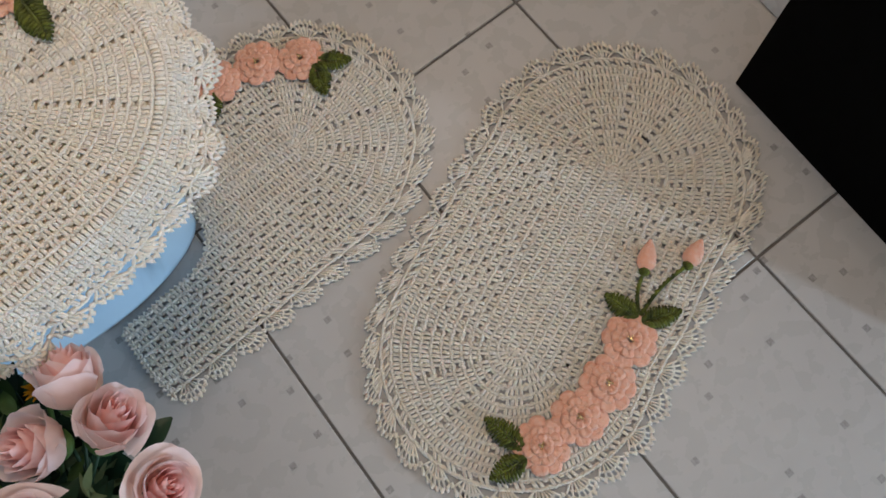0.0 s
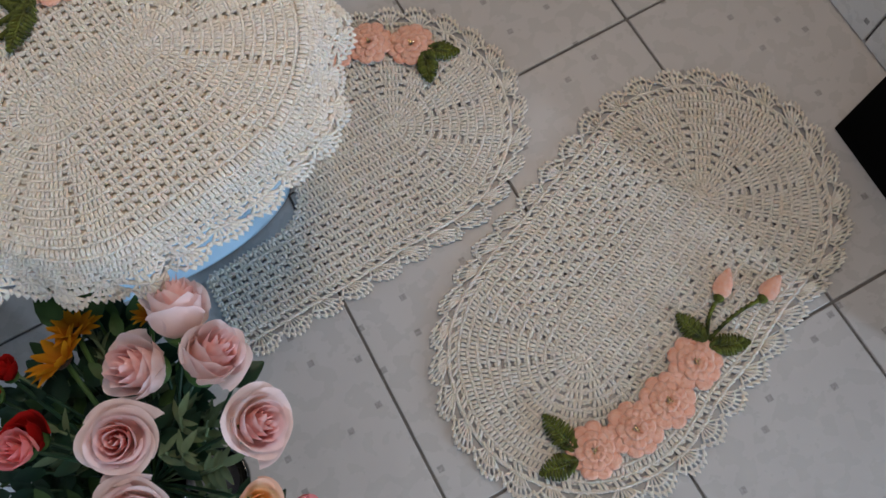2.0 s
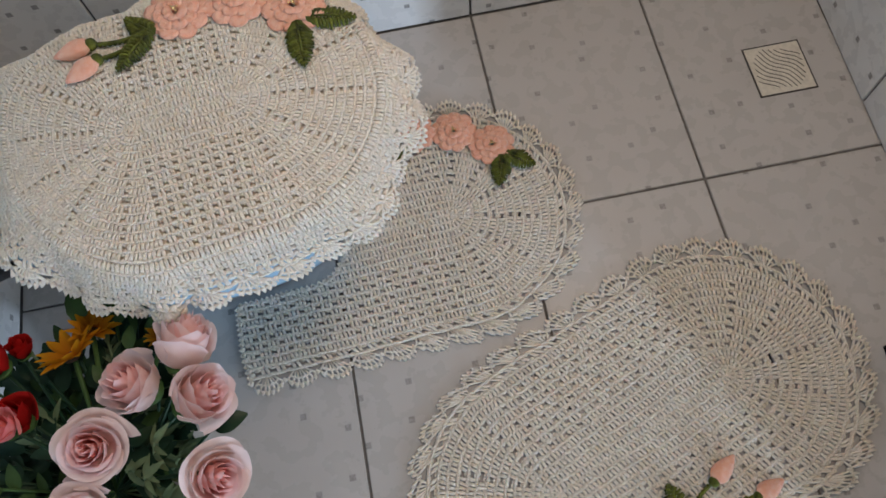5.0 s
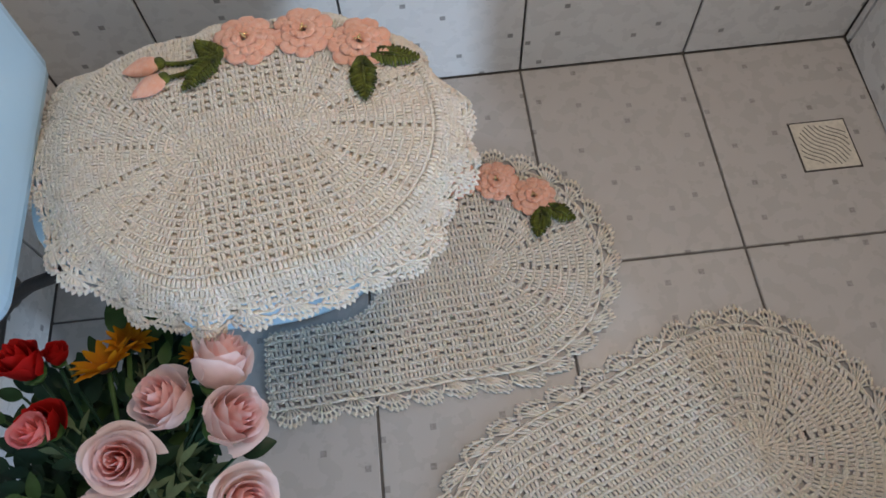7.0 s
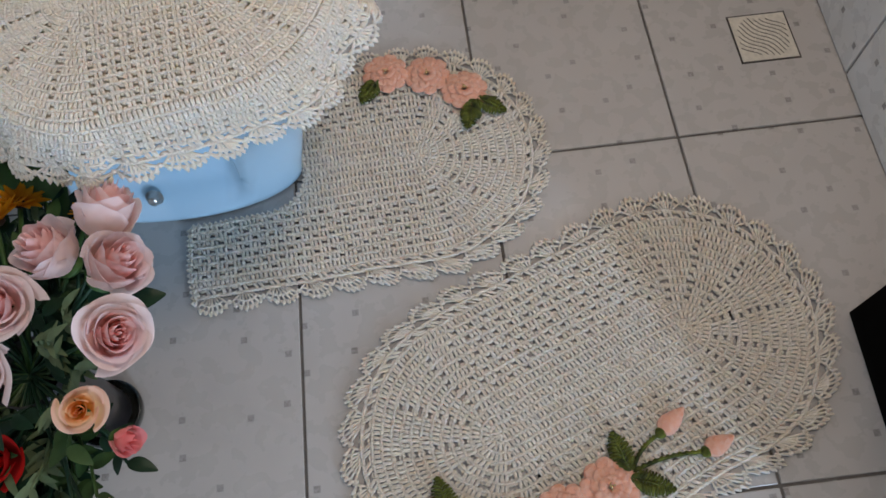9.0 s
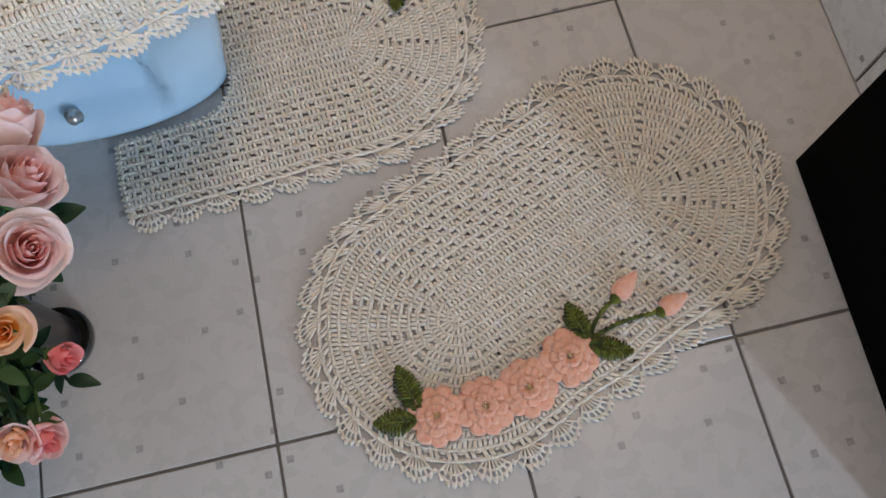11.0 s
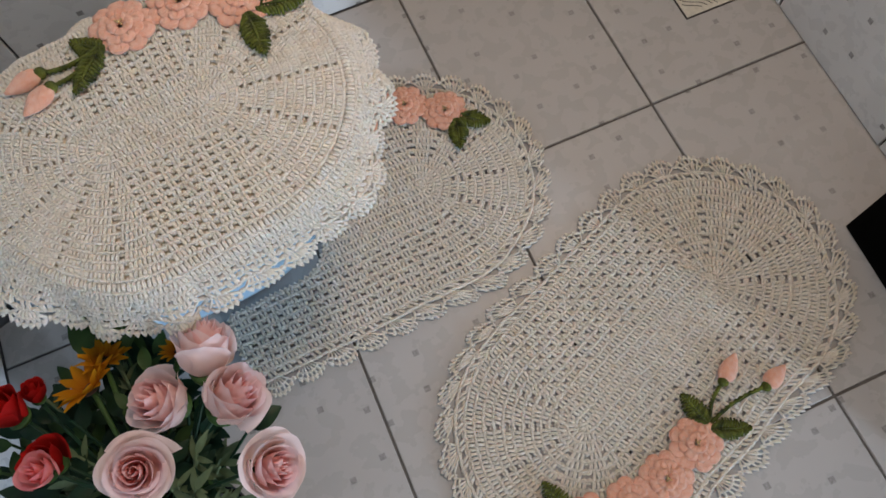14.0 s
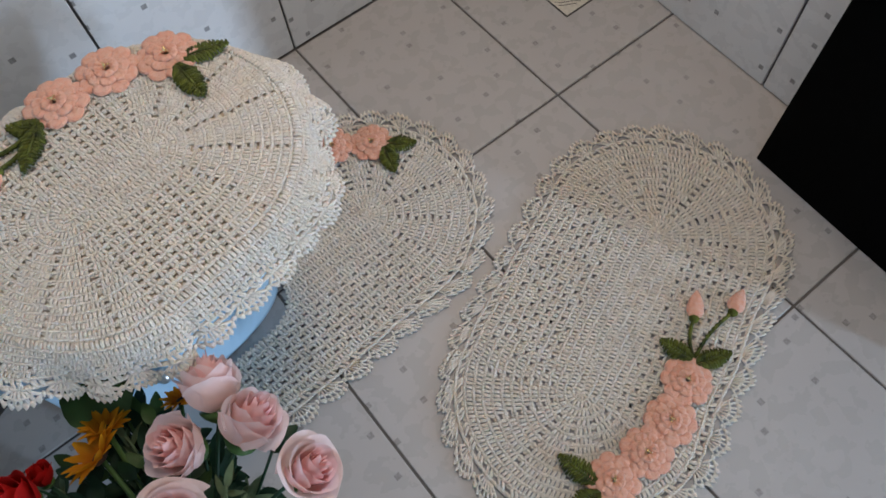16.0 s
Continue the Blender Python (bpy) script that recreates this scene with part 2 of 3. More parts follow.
def stitch(yarn, at, hole, rng, r):
    """One tall stitch: a post of two strands and a wrap, under a link of the braided top; a hole keeps the link alone."""
    j = lambda q: (rng.random() - 0.5) * q
    z = 0.0052 + j(0.0014)
    for shift in (-0.25, 0.25):
        yarn.strand([at(shift - 0.36, 0.70 + j(0.12), z - 0.0020), at(shift - 0.04 + j(0.12), 0.84 + j(0.12), z + 0.0004 + j(0.0010)), at(shift + 0.38, 1.02 + j(0.12), z - 0.0020)],
                    r * (1.22 + j(0.34)), 5, (1.4, 1.0, 1.3))
    if hole:
        yarn.strand([at(-0.66, 0.76, z - 0.0026), at(0.0, 0.70 + j(0.06), z - 0.0014), at(0.66, 0.76, z - 0.0026)], r * 1.5, 5)
        yarn.strand([at(-0.62, 0.10, z - 0.0026), at(0.0, 0.16 + j(0.06), z - 0.0018), at(0.62, 0.10, z - 0.0026)], r * 1.3, 5)
        return
    lean = 0.14 + j(0.20)
    for side in (-0.15, 0.15):
        b = 0.0052 + j(0.0014)
        yarn.strand([at(side * 0.8 - lean, -0.06, 0.0036), at(side - lean * 0.5 + j(0.10), 0.22, b), at(side + lean * 0.2 + j(0.10), 0.48, b), at(side + lean * 0.6, 0.80, 0.0040)],
                    r * (1.06 + j(0.22)), 5, (1.5, 1.0, 1.0, 1.4))


def crochet(oval, rounds, start, pitch, wide, rng, keep=lambda u, v: True, mesh_rows=range(0), eyelet_rows=range(0), eyelets=6, net=False, r=0.00175):
    """Rounds of tall stitches: each a pair of leaning legs, under a braided edge, in columns that run on from round to round.
    mesh_rows leave open squares along the straight sides, eyelet_rows leave spokes of holes in the round ends."""
    yarn, a = Yarn(), oval.a
    ns = round(2 * a / wide)

    for k in range(rounds):
        d0, d1 = start + k * pitch, start + (k + 1) * pitch
        dm = (d0 + d1) / 2
        for side in (-1, 1):
            for i in range(ns):
                u = -a + (i + 0.5) * 2 * a / ns
                if not keep(u, side * dm):
                    continue

                def at(df, e, h):
                    d = d0 + e * (d1 - d0)
                    return oval.lift(u - side * df * wide, side * d, 0.0, side, d, h)

                hole = k in mesh_rows and (i % 3 == 1 if net else (i + 2 * (k % 2)) % 4 == 0) and rng.random() > 0.06
                stitch(yarn, at, hole, rng, r)
            na = max(5, round(math.pi * dm / wide))
            for i in range(na):
                w = (i + 0.5) / na * math.pi - math.pi / 2
                if not keep(side * (a + dm * math.cos(w)), dm * math.sin(w)):
                    continue

                def at(df, e, h):
                    d, q = d0 + e * (d1 - d0), w + df * math.pi / na
                    return oval.lift(side * (a + d * math.cos(q)), d * math.sin(q), side * math.cos(q), math.sin(q), d, h)

                hole = False
                if k in eyelet_rows:
                    g = (w / math.pi + 0.5) * eyelets
                    hole = abs(g - math.floor(g) - 0.5) * math.pi * dm / eyelets < wide * 0.56
                stitch(yarn, at, hole, rng, r)
    # the foundation chain along the middle line
    for i in range(ns + 1):
        u = -a + i * 2 * a / ns
        if keep(u, 0):
            for q in (-1, 1):
                yarn.strand([oval.lift(u - wide * 0.6, q * 0.0022, 0, 1, 0, 0.003), oval.lift(u, q * 0.0012, 0, 1, 0, 0.0058), oval.lift(u + wide * 0.6, q * 0.0022, 0, 1, 0, 0.003)], r, 5)
    return yarn


def shells(oval, d0, d1, width, rng, keep=lambda u, v: True, r=0.00175, count=7):
    """A lace edge: an open round, then fans of posts that spread from one foot each, under a looped rim with small knots."""
    yarn = Yarn()
    j = lambda q: (rng.random() - 0.5) * q
    n = round(oval.round_length((d0 + d1) / 2) / width)
    tall = d1 - d0

    def point(f, d, h):
        return oval.place(f * oval.round_length(d), d, h)

    for i in range(n):
        c, step = (i + 0.5) / n, 1.0 / n
        mid = oval.flat(c * oval.round_length(d1), d1)
        if not keep(mid[0], mid[1]):
            continue
        for q in range(6):
            f0 = c + ((q + 0.5) / 6 - 0.5) * step

            def at(df, e, h):
                return point(f0 + df * step / 6, d0 + tall * 0.30 * e, h)

            stitch(yarn, at, q in (1, 4), rng, r)
        tips = []
        for q in range(count):
            g = q / (count - 1) * 2 - 1 + j(0.06)
            tips.append((c + (0.44 * g + j(0.02)) * step, d0 + tall * (0.82 - 0.24 * g * g + j(0.03)), g))
        for f, d, g in tips:
            foot, low = c + 0.17 * g * step, d0 + tall * 0.30
            yarn.strand([point(foot, low, 0.0036), point(foot + (f - foot) * 0.5 + j(0.02) * step, low + (d - low) * 0.50, 0.0052 + j(0.001)), point(f, d, 0.0044)],
                        r * (1.30 + j(0.30)), 5, (1.2, 1.0, 1.5))
        # a low round of chain that parts the fan into two rows of eyes
        for (f, d, g), (f2, d2, g2) in zip(tips, tips[1:]):
            low, e = d0 + tall * 0.30, 0.56
            a0, a1 = c + 0.17 * g * step, c + 0.17 * g2 * step
            yarn.strand([point(a0 + (f - a0) * e, low + (d - low) * e, 0.0042), point((a0 + a1) / 2 + ((f + f2) - (a0 + a1)) / 2 * e, low + ((d + d2) / 2 - low) * (e + 0.06), 0.0056 + j(0.001)),
                         point(a1 + (f2 - a1) * e, low + (d2 - low) * e, 0.0042)], r * (1.3 + j(0.4)), 5, (1.6, 1.0, 1.6))
        tips.append((c + 0.56 * step, tips[0][1], -1))
        for (f, d, g), (f2, d2, g2) in zip(tips, tips[1:]):
            fm, dm = (f + f2) / 2, (d + d2) / 2 + tall * (0.05 if g2 > g else -0.06)
            yarn.strand([point(f, d - 0.001, 0.0044), point(fm, dm, 0.0056 + j(0.001)), point(f2, d2 - 0.001, 0.0044)], r * (1.5 + j(0.3)), 5)
            yarn.strand([point(f, d + 0.001, 0.0042), point(fm, dm + 0.0030, 0.0052 + j(0.001)), point(f2, d2 + 0.001, 0.0042)], r * (1.45 + j(0.3)), 5)
            out = 0.0048 + j(0.0030)
            yarn.strand([point(fm - 0.05 * step, dm + 0.002, 0.0044), point(fm + j(0.02) * step, dm + out, 0.0054), point(fm + 0.05 * step, dm + 0.002, 0.0044)], r * (1.3 + j(0.4)), 5)
    return yarn


def flower_meshes(radius, rng):
    """A crocheted blossom of two wheels of rounded petals: a list of petal meshes."""
    out = []
    for layer, (reach, z, count, turn) in enumerate(((1.0, 0.002, 9, 0.0), (0.70, 0.0050, 8, 0.35), (0.40, 0.0078, 6, 0.1))):
        for i in range(count):
            w = 2 * math.pi * (i + turn) / count + (rng.random() - 0.5) * 0.12
            long, half = radius * reach * (0.96 + 0.08 * rng.random()), radius * reach * math.pi / count * 1.16
            verts, faces, nr, na = [], [], 4, 16
            lift = 0.0012 * (i % 2)
            for a in range(nr + 1):
                q = a / nr
                for b in range(na):
                    g = 2 * math.pi * b / na
                    x, y = long * 0.58 + long * 0.42 * q * math.cos(g), half * q * math.sin(g) * (0.80 + 0.20 * math.cos(g))
                    h = z + lift + 0.0036 * (1 - q ** 3) + 0.0016 * q * math.cos(g) - 0.0014 * math.exp(-(q * math.sin(g) * 5) ** 2) + 0.0009 * (rng.random() - 0.5)
                    verts.append((x * math.cos(w) - y * math.sin(w), x * math.sin(w) + y * math.cos(w), h))
            for a in range(nr):
                for b in range(na):
                    b2 = (b + 1) % na
                    faces.append((a * na + b, (a + 1) * na + b, (a + 1) * na + b2, a * na + b2))
            me = from_data("petal", verts, faces, PEACH)
            bm = bmesh.new()
            bm.from_mesh(me)
            bmesh.ops.solidify(bm, geom=bm.faces[:], thickness=0.0022)
            bm.to_mesh(me)
            bm.free()
            out.append(smooth(me))
    return out


def yarn_leaf_mesh(length, width, rng):
    """A crocheted leaf: ribs of thick yarn leaning out from a midrib."""
    yarn = Yarn()
    n = max(7, round(length / 0.0046))
    for i in range(n):
        s = (i + 0.5) / n
        half = width / 2 * math.sin(math.pi * (0.06 + 0.93 * s ** 0.8)) ** 0.75
        for side in (-1, 1):
            x = s * length
            yarn.strand([(x - 0.003, 0, 0.006), (x + 0.001, side * half * 0.55, 0.0075 + 0.0016 * (rng.random() - 0.5)), (x + 0.005 * (1 - s) + 0.002 * (rng.random() - 0.5), side * half * (1.0 + 0.22 * (rng.random() - 0.3)), 0.004)], 0.0028, 5)
    yarn.strand([(0, 0, 0.006), (length * 0.5, 0.0006, 0.0085), (length * 1.02, 0, 0.004)], 0.0022, 5)
    return yarn.mesh("leaf", GREEN)


def bud_mesh(length, width, rng):
    """A ribbed crocheted bud, blunt at its foot and pointed at its tip."""
    rings, n = [], 18
    for i in range(12):
        s = i / 11
        half = width / 2 * math.sin(math.pi * min(1, 0.12 + 0.86 * s ** 0.75)) ** 0.9 + 0.0006
        rings.append([(length * s, half * math.cos(2 * math.pi * q / n) * (1 + 0.07 * math.cos(6 * math.pi * q / n * 2 + 3 * s)), 0.006 + 0.55 * half * math.sin(2 * math.pi * q / n) * (1 + 0.10 * math.sin(14 * s + q)))
                      for q in range(n)])
    return from_data("bud", *loft(rings), PEACH)


def ball(radius, squash=1.0):
    bm = bmesh.new()
    bmesh.ops.create_icosphere(bm, subdivisions=2, radius=radius)
    bmesh.ops.scale(bm, vec=(1, 1, squash), verts=bm.verts)
    for f in bm.faces:
        f.smooth = True
    return bm


def spray(parent, ground, flowers, leaves, buds, rng, radius=0.0410):
    """Peach blossoms, leaves and buds sewn onto a piece of crochet. ground(x, y) is the cloth's height; leaves and buds run from foot to tip."""
    for x, y in flowers:
        b = part("blossom", flower_meshes(radius * (0.97 + 0.06 * rng.random()), rng)[0], PEACH, parent, "peach crocheted blossom with layered petals",
                 pose(x, y, ground(x, y) + 0.004, rz=rng.random() * 360))
        for me in flower_meshes(radius, rng)[1:]:
            part("petal", me, PEACH, b)
        part("bead", ball(0.0026, 0.8), BEAD, b, "small gold bead", pose(0, 0, 0.0132))
        for i in range(3):
            w = 2.1 * i + rng.random()
            part("bead", ball(0.0014), BEAD, b, "", pose(0.0045 * math.cos(w), 0.0045 * math.sin(w), 0.0128))
    for x, y, x2, y2, width in leaves:
        long, w = math.hypot(x2 - x, y2 - y), math.degrees(math.atan2(y2 - y, x2 - x))
        fall = math.degrees(math.atan2(ground(x2, y2) - ground(x, y), long))
        part("leaf", yarn_leaf_mesh(long, width, rng), GREEN, parent, "dark variegated green crocheted leaf", pose(x, y, ground(x, y) + 0.003, 0, -fall, w))
    for fx, fy, x, y, x2, y2 in buds:
        long, w = math.hypot(x2 - x, y2 - y), math.degrees(math.atan2(y2 - y, x2 - x))
        fall = math.degrees(math.atan2(ground(x2, y2) - ground(x, y), long))
        part("bud", bud_mesh(long, 0.026, rng), PEACH, parent, "peach crocheted flower bud", pose(x, y, ground(x, y) + 0.003, 0, -fall, w))
        part("calyx", ball(0.0085, 0.8), GREEN, parent, "", pose(x, y, ground(x, y) + 0.008))
        nx, ny = -(y - fy) / math.hypot(x - fx, y - fy), (x - fx) / math.hypot(x - fx, y - fy)
        bow = [0.006 * math.sin(math.pi * q / 24) + 0.0006 * (-1) ** q for q in range(25)]
        pts = [(fx + (x - fx) * q / 24 + nx * b, fy + (y - fy) * q / 24 + ny * b, ground(fx, fy) + (ground(x, y) - ground(fx, fy)) * q / 24 + 0.0075) for q, b in enumerate(bow)]
        part("stem", from_data("stem", *tube(pts, 0.0030, 8, [1 + 0.18 * (-1) ** q for q in range(25)]), GREEN), GREEN, parent)


# ---- the room ----
X0, X1, Y1, TOP = -1.17, 0.32, 0.425, 2.5
YS, XE = -5.0, 2.2
TW, TH = 0.32, 0.562


def wall(name, x0, y0, z0, x1, y1, z1, mat, label):
    ob = new(name, bpy.data.meshes.new(name))
    bm = box(x0, y0, z0, x1, y1, z1)
    bm.to_mesh(ob.data)
    bm.free()
    ob.data.materials.append(mat)
    return tagged(ob, label, kind="structure")


floor = wall("floor", X0 - 0.12, YS - 0.12, -0.12, XE + 0.12, Y1 + 0.12, -0.003, GROUT, "glazed off-white floor tiles with grey specks and dark grout")
wall_north = wall("wall_north", X0 - 0.12, Y1 + 0.008, 0, X1 + 0.12, Y1 + 0.13, TOP, GROUT, "glazed off-white wall tiles with grey specks")
wall_west = wall("wall_west", X0 - 0.13, YS, 0, X0 - 0.008, Y1 + 0.008, TOP, GROUT, "glazed off-white wall tiles behind the toilet tank")
wall_east = wall("wall_east", 0.008, -1.475, 0, 0.13, 0.008, TOP, GROUT, "glazed off-white wall tiles beside the black cabinet")
ASKEW = -1.4
wall_east.matrix_basis = pose(X1, Y1, 0, 0, 0, ASKEW)
wall("wall_south", X0 - 0.13, YS - 0.12, 0, XE, YS, TOP, PLASTER, "plain warm white plastered wall")
wall("wall_far_east", XE, YS - 0.12, 0, XE + 0.12, -1.05, TOP, PLASTER, "plain warm white plastered wall")
wall("wall_step", X1 + 0.13, -1.05, 0, XE + 0.12, -0.93, TOP, PLASTER, "plain warm white plastered wall")
wall("ceiling", X0 - 0.13, YS - 0.12, TOP, XE + 0.12, Y1 + 0.13, TOP + 0.1, PLASTER, "plain white ceiling")

tile_meshes = {}


def tile(parent, width, height, m, mat):
    key = (round(width, 3), round(height, 3), mat.name)
    if key not in tile_meshes:
        g = 0.0022
        bm = box(-width / 2 + g, -height / 2 + g, -0.006, width / 2 - g, height / 2 - g, 0.0, 0.0012, 1)
        tile_meshes[key] = bpy.data.meshes.new("tile")
        bm.to_mesh(tile_meshes[key])
        bm.free()
        tile_meshes[key].materials.append(mat)
    part("tile", tile_meshes[key], mat, parent, "", m)


def cuts(lo, hi, origin, step):
    marks = [lo] + [origin + step * k for k in range(-40, 41) if lo + 0.01 < origin + step * k < hi - 0.01] + [hi]
    return list(zip(marks, marks[1:]))


# ---- drain ----
DX, DY, DS = 0.198, 0.184, 0.106
drain = thing("floor_drain", pose(DX, DY, 0), label="square metal floor drain with wavy slots between tiles", category="drain")
h = DS / 2
part("frame", box(-h, -h, -0.002, h, h, 0.0008), SHADOWGAP, drain, "dark sunken rim")
part("plate", box(-h + 0.003, -h + 0.003, 0.0005, h - 0.003, h - 0.003, 0.0022, 0.0008, 1), GRATE, drain, "pale metal grate")
for i in range(11):
    o = (i - 5) * 0.0084
    reach = min(0.046, 0.060 - abs(o))
    pts = [(o * 0.707 + e * 0.707 + 0.0030 * math.sin(e / 0.036 * 3.1), o * 0.707 - e * 0.707 + 0.0030 * math.sin(e / 0.036 * 3.1), 0.0021) for e in np.linspace(-reach, reach, 11)]
    part("slot", from_data("slot", *tube(pts, 0.0008, 6), SHADOWGAP), SHADOWGAP, drain)

# ---- black cabinet ----
CL, CD, CH = 0.60, 0.115, 0.62
cabinet = thing("cabinet", pose(0.172, -0.333, 0, 0, 0, -2.5), label="plain black lacquered cabinet standing against the tiled wall", category="cabinet")
part("body", box(0.016, -CL, 0.0, CD, 0, CH - 0.02, 0.002, 1), BLACK, cabinet)
part("door", box(0, -CL + 0.002, 0.0, 0.0155, -0.001, CH - 0.022, 0.0025, 2), BLACK, cabinet)
part("top", box(-0.004, -CL - 0.004, CH - 0.02, CD, 0.003, CH, 0.002, 1), BLACK, cabinet)

# ---- toilet ----
TY = 0.022
toilet = thing("toilet", pose(0, TY, 0), label="pale blue glazed ceramic toilet with a crochet-covered lid", category="toilet")


def egg(front, back, half, z, n=40, square=2.3):
    """A ring, blunt at the back and rounder in front."""
    cx, out = (front + back) / 2, []
    for i in range(n):
        w = 2 * math.pi * i / n
        c, s = math.cos(w), math.sin(w)
        e = 2 / (square if c > 0 else square * 1.25)
        out.append((cx + (front - back) / 2 * math.copysign(abs(c) ** e, c), half * math.copysign(abs(s) ** e, s), z))
    return out


bowl = []
for z, front, half in ((0.0, -0.630, 0.068), (0.006, -0.626, 0.072), (0.02, -0.624, 0.073), (0.04, -0.620, 0.074), (0.07, -0.613, 0.074), (0.10, -0.606, 0.075), (0.13, -0.600, 0.078), (0.16, -0.594, 0.083),
                       (0.19, -0.586, 0.092), (0.22, -0.574, 0.104), (0.25, -0.560, 0.119), (0.28, -0.548, 0.132), (0.31, -0.540, 0.144), (0.34, -0.532, 0.152), (0.365, -0.526, 0.157), (0.382, -0.524, 0.158), (0.388, -0.528, 0.154)):
    ring = egg(front, -1.0, half, z, 72, 1.9 + 0.4 * min(1, z / 0.3))
    # the hollow in each flank, over the foot
    deep = max(0.0, min(1.0, (z - 0.022) / 0.03)) * max(0.0, min(1.0, (0.29 - z) / 0.09))
    bowl.append([(x, y * (1 - 0.86 * deep * max(0.0, min(1.0, (-0.705 - x) / 0.018))), q) for x, y, q in ring])
part("bowl", from_data("bowl", *loft(bowl), CERAMIC), CERAMIC, toilet)
seat = [egg(-0.525, -0.94, 0.150, 0.388), egg(-0.520, -0.94, 0.154, 0.393), egg(-0.520, -0.94, 0.154, 0.402), egg(-0.525, -0.94, 0.150, 0.406)]
part("seat", from_data("seat", *loft(seat), CERAMIC), CERAMIC, toilet)
lid = [egg(-0.527, -0.95, 0.148, 0.406), egg(-0.523, -0.95, 0.152, 0.410), egg(-0.527, -0.95, 0.148, 0.416), egg(-0.545, -0.945, 0.130, 0.417)]
part("lid", from_data("lid", *loft(lid), CERAMIC), CERAMIC, toilet)
part("tank", box(-1.162, -0.20, 0.375, -0.995, 0.185, 0.78, 0.045, 6), CERAMIC, toilet, "pale ceramic tank with rounded corners")
part("bolt", from_data("bolt", *lathe([(0.014, 0), (0.014, 0.002), (0.0095, 0.003), (0.0095, 0.011), (0.005, 0.015)], 16), METAL), METAL, toilet, "metal fixing bolt", pose(-0.856, -0.045, 0.040, 62, 0, 0))

# ---- supply hose ----
hose = thing("water_hose", label="dark flexible water hose with a metal wall flange", category="hose")
part("flange", from_data("flange", *lathe([(0.026, 0), (0.026, 0.004), (0.020, 0.009), (0.010, 0.011), (0.010, 0.022)], 28), BRONZE), BRONZE, hose, "dull metal wall flange", pose(X0, 0.005, 0.125, 0, 90, 0))
line = [(X0 + 0.008, -0.11, 0.15), (-1.145, -0.06, 0.18), (-1.11, -0.052, 0.215), (-1.07, -0.05, 0.245), (-1.02, -0.045, 0.26), (-0.975, -0.03, 0.265)]
part("pipe", from_data("pipe", *tube(line, 0.0095, 12), HOSE), HOSE, hose)

# ---- lid cover ----
CA, CW = 0.058, math.radians(8)
CCX, CCY, CZ = -0.735, 0.018, 0.430
CR = 0.166
FOLD = math.radians(-103)


def cover_lift(u, v, nx, ny, d, h):
    bend, most = 0.014, 1.06 - 0.55 * max(0, -nx) ** 2 - 0.22 * max(0, ny) ** 2
    if d <= CR:
        out, z, tilt = d, CZ - 0.008 * (d / CR) ** 4, 0.0
    else:
        e = d - CR
        w = math.atan2(v, u)
        loose = min(1, max(0, e - 0.015) / 0.05)
        # soft waves all round, and one tucked fold on the flank
        g = (w - FOLD + math.pi) % (2 * math.pi) - math.pi
        wave = (0.007 * math.sin(13 * w + 1.1 * math.sin(3 * w)) + 0.005 * math.sin(7 * w + 2) - 0.016 * math.exp(-(g / 0.05) ** 2) + 0.010 * math.exp(-((g - 0.16) / 0.10) ** 2)) * loose
        tilt = min(e / bend, most)
        rest = max(0, e - bend * most) * (1 - 0.20 * max(0, -ny))
        out = CR + bend * math.sin(tilt) + rest * math.cos(most) + wave
        z = CZ - 0.008 - bend * (1 - math.cos(tilt)) - rest * math.sin(most) + 0.4 * wave
    blunt = 1 + ((0.10 if ny > 0 else -0.06) * (2 * nx * ny) ** 2 - 0.13 * nx * nx if nx < 0 else 0) * min(1, d / CR)
    out = out * blunt + h * math.sin(tilt)
    z += h * math.cos(tilt)
    bx, by = u - nx * d, v - ny * d
    x, y = bx + nx * out, by + ny * out
    return (CCX + x * math.cos(CW) - y * math.sin(CW), CCY + x * math.sin(CW) + y * math.cos(CW), z)


rng = random.Random(5)
cover = thing("toilet_lid_cover", label="cream crocheted toilet lid cover with ruffled edge and peach blossoms", category="lid cover")
oval = Oval(CA, cover_lift)
part("top", crochet(oval, 15, 0.001, 0.01104, 0.0050, rng, mesh_rows=range(4, 15), eyelet_rows=range(4, 15), net=True, r=0.00145).mesh("top", COTTON), COTTON, cover, "cream crocheted oval top")["kind"] = "stuff"
part("ruffle", crochet(oval, 5, 0.1675, 0.0099, 0.0054, rng, mesh_rows=range(3, 5), eyelet_rows=range(3, 5), eyelets=16, net=True, r=0.0015).mesh("ruffle", COTTON), COTTON, cover, "dense crocheted side band")["kind"] = "stuff"
part("lace_edge", shells(oval, 0.217, 0.258, 0.050, rng).mesh("lace_edge", COTTON), COTTON, cover, "scalloped crocheted lace edge")["kind"] = "stuff"


# added sheet over the blue lid, only to tint the holes like shaded yarn
backing = []
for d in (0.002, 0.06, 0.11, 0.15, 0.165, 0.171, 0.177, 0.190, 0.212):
    backing.append([cover_lift(*oval.flat(q / 72 * oval.round_length(d), d)[:4], d, 0.0012) for q in range(72)])
part("backing", from_data("backing", *loft(backing), HOLE_TAN), HOLE_TAN, cover, "added tan backing sheet that tones the holes of the crochet")


def cover_ground(x, y):
    dx, dy = x - CCX, y - CCY
    u, v = dx * math.cos(CW) + dy * math.sin(CW), -dx * math.sin(CW) + dy * math.cos(CW)
    d = math.hypot(max(0, abs(u) - CA), v)
    return CZ + 0.004 - 0.008 * min(1.1, d / CR) ** 4 - 0.5 * max(0, d - CR - 0.012)


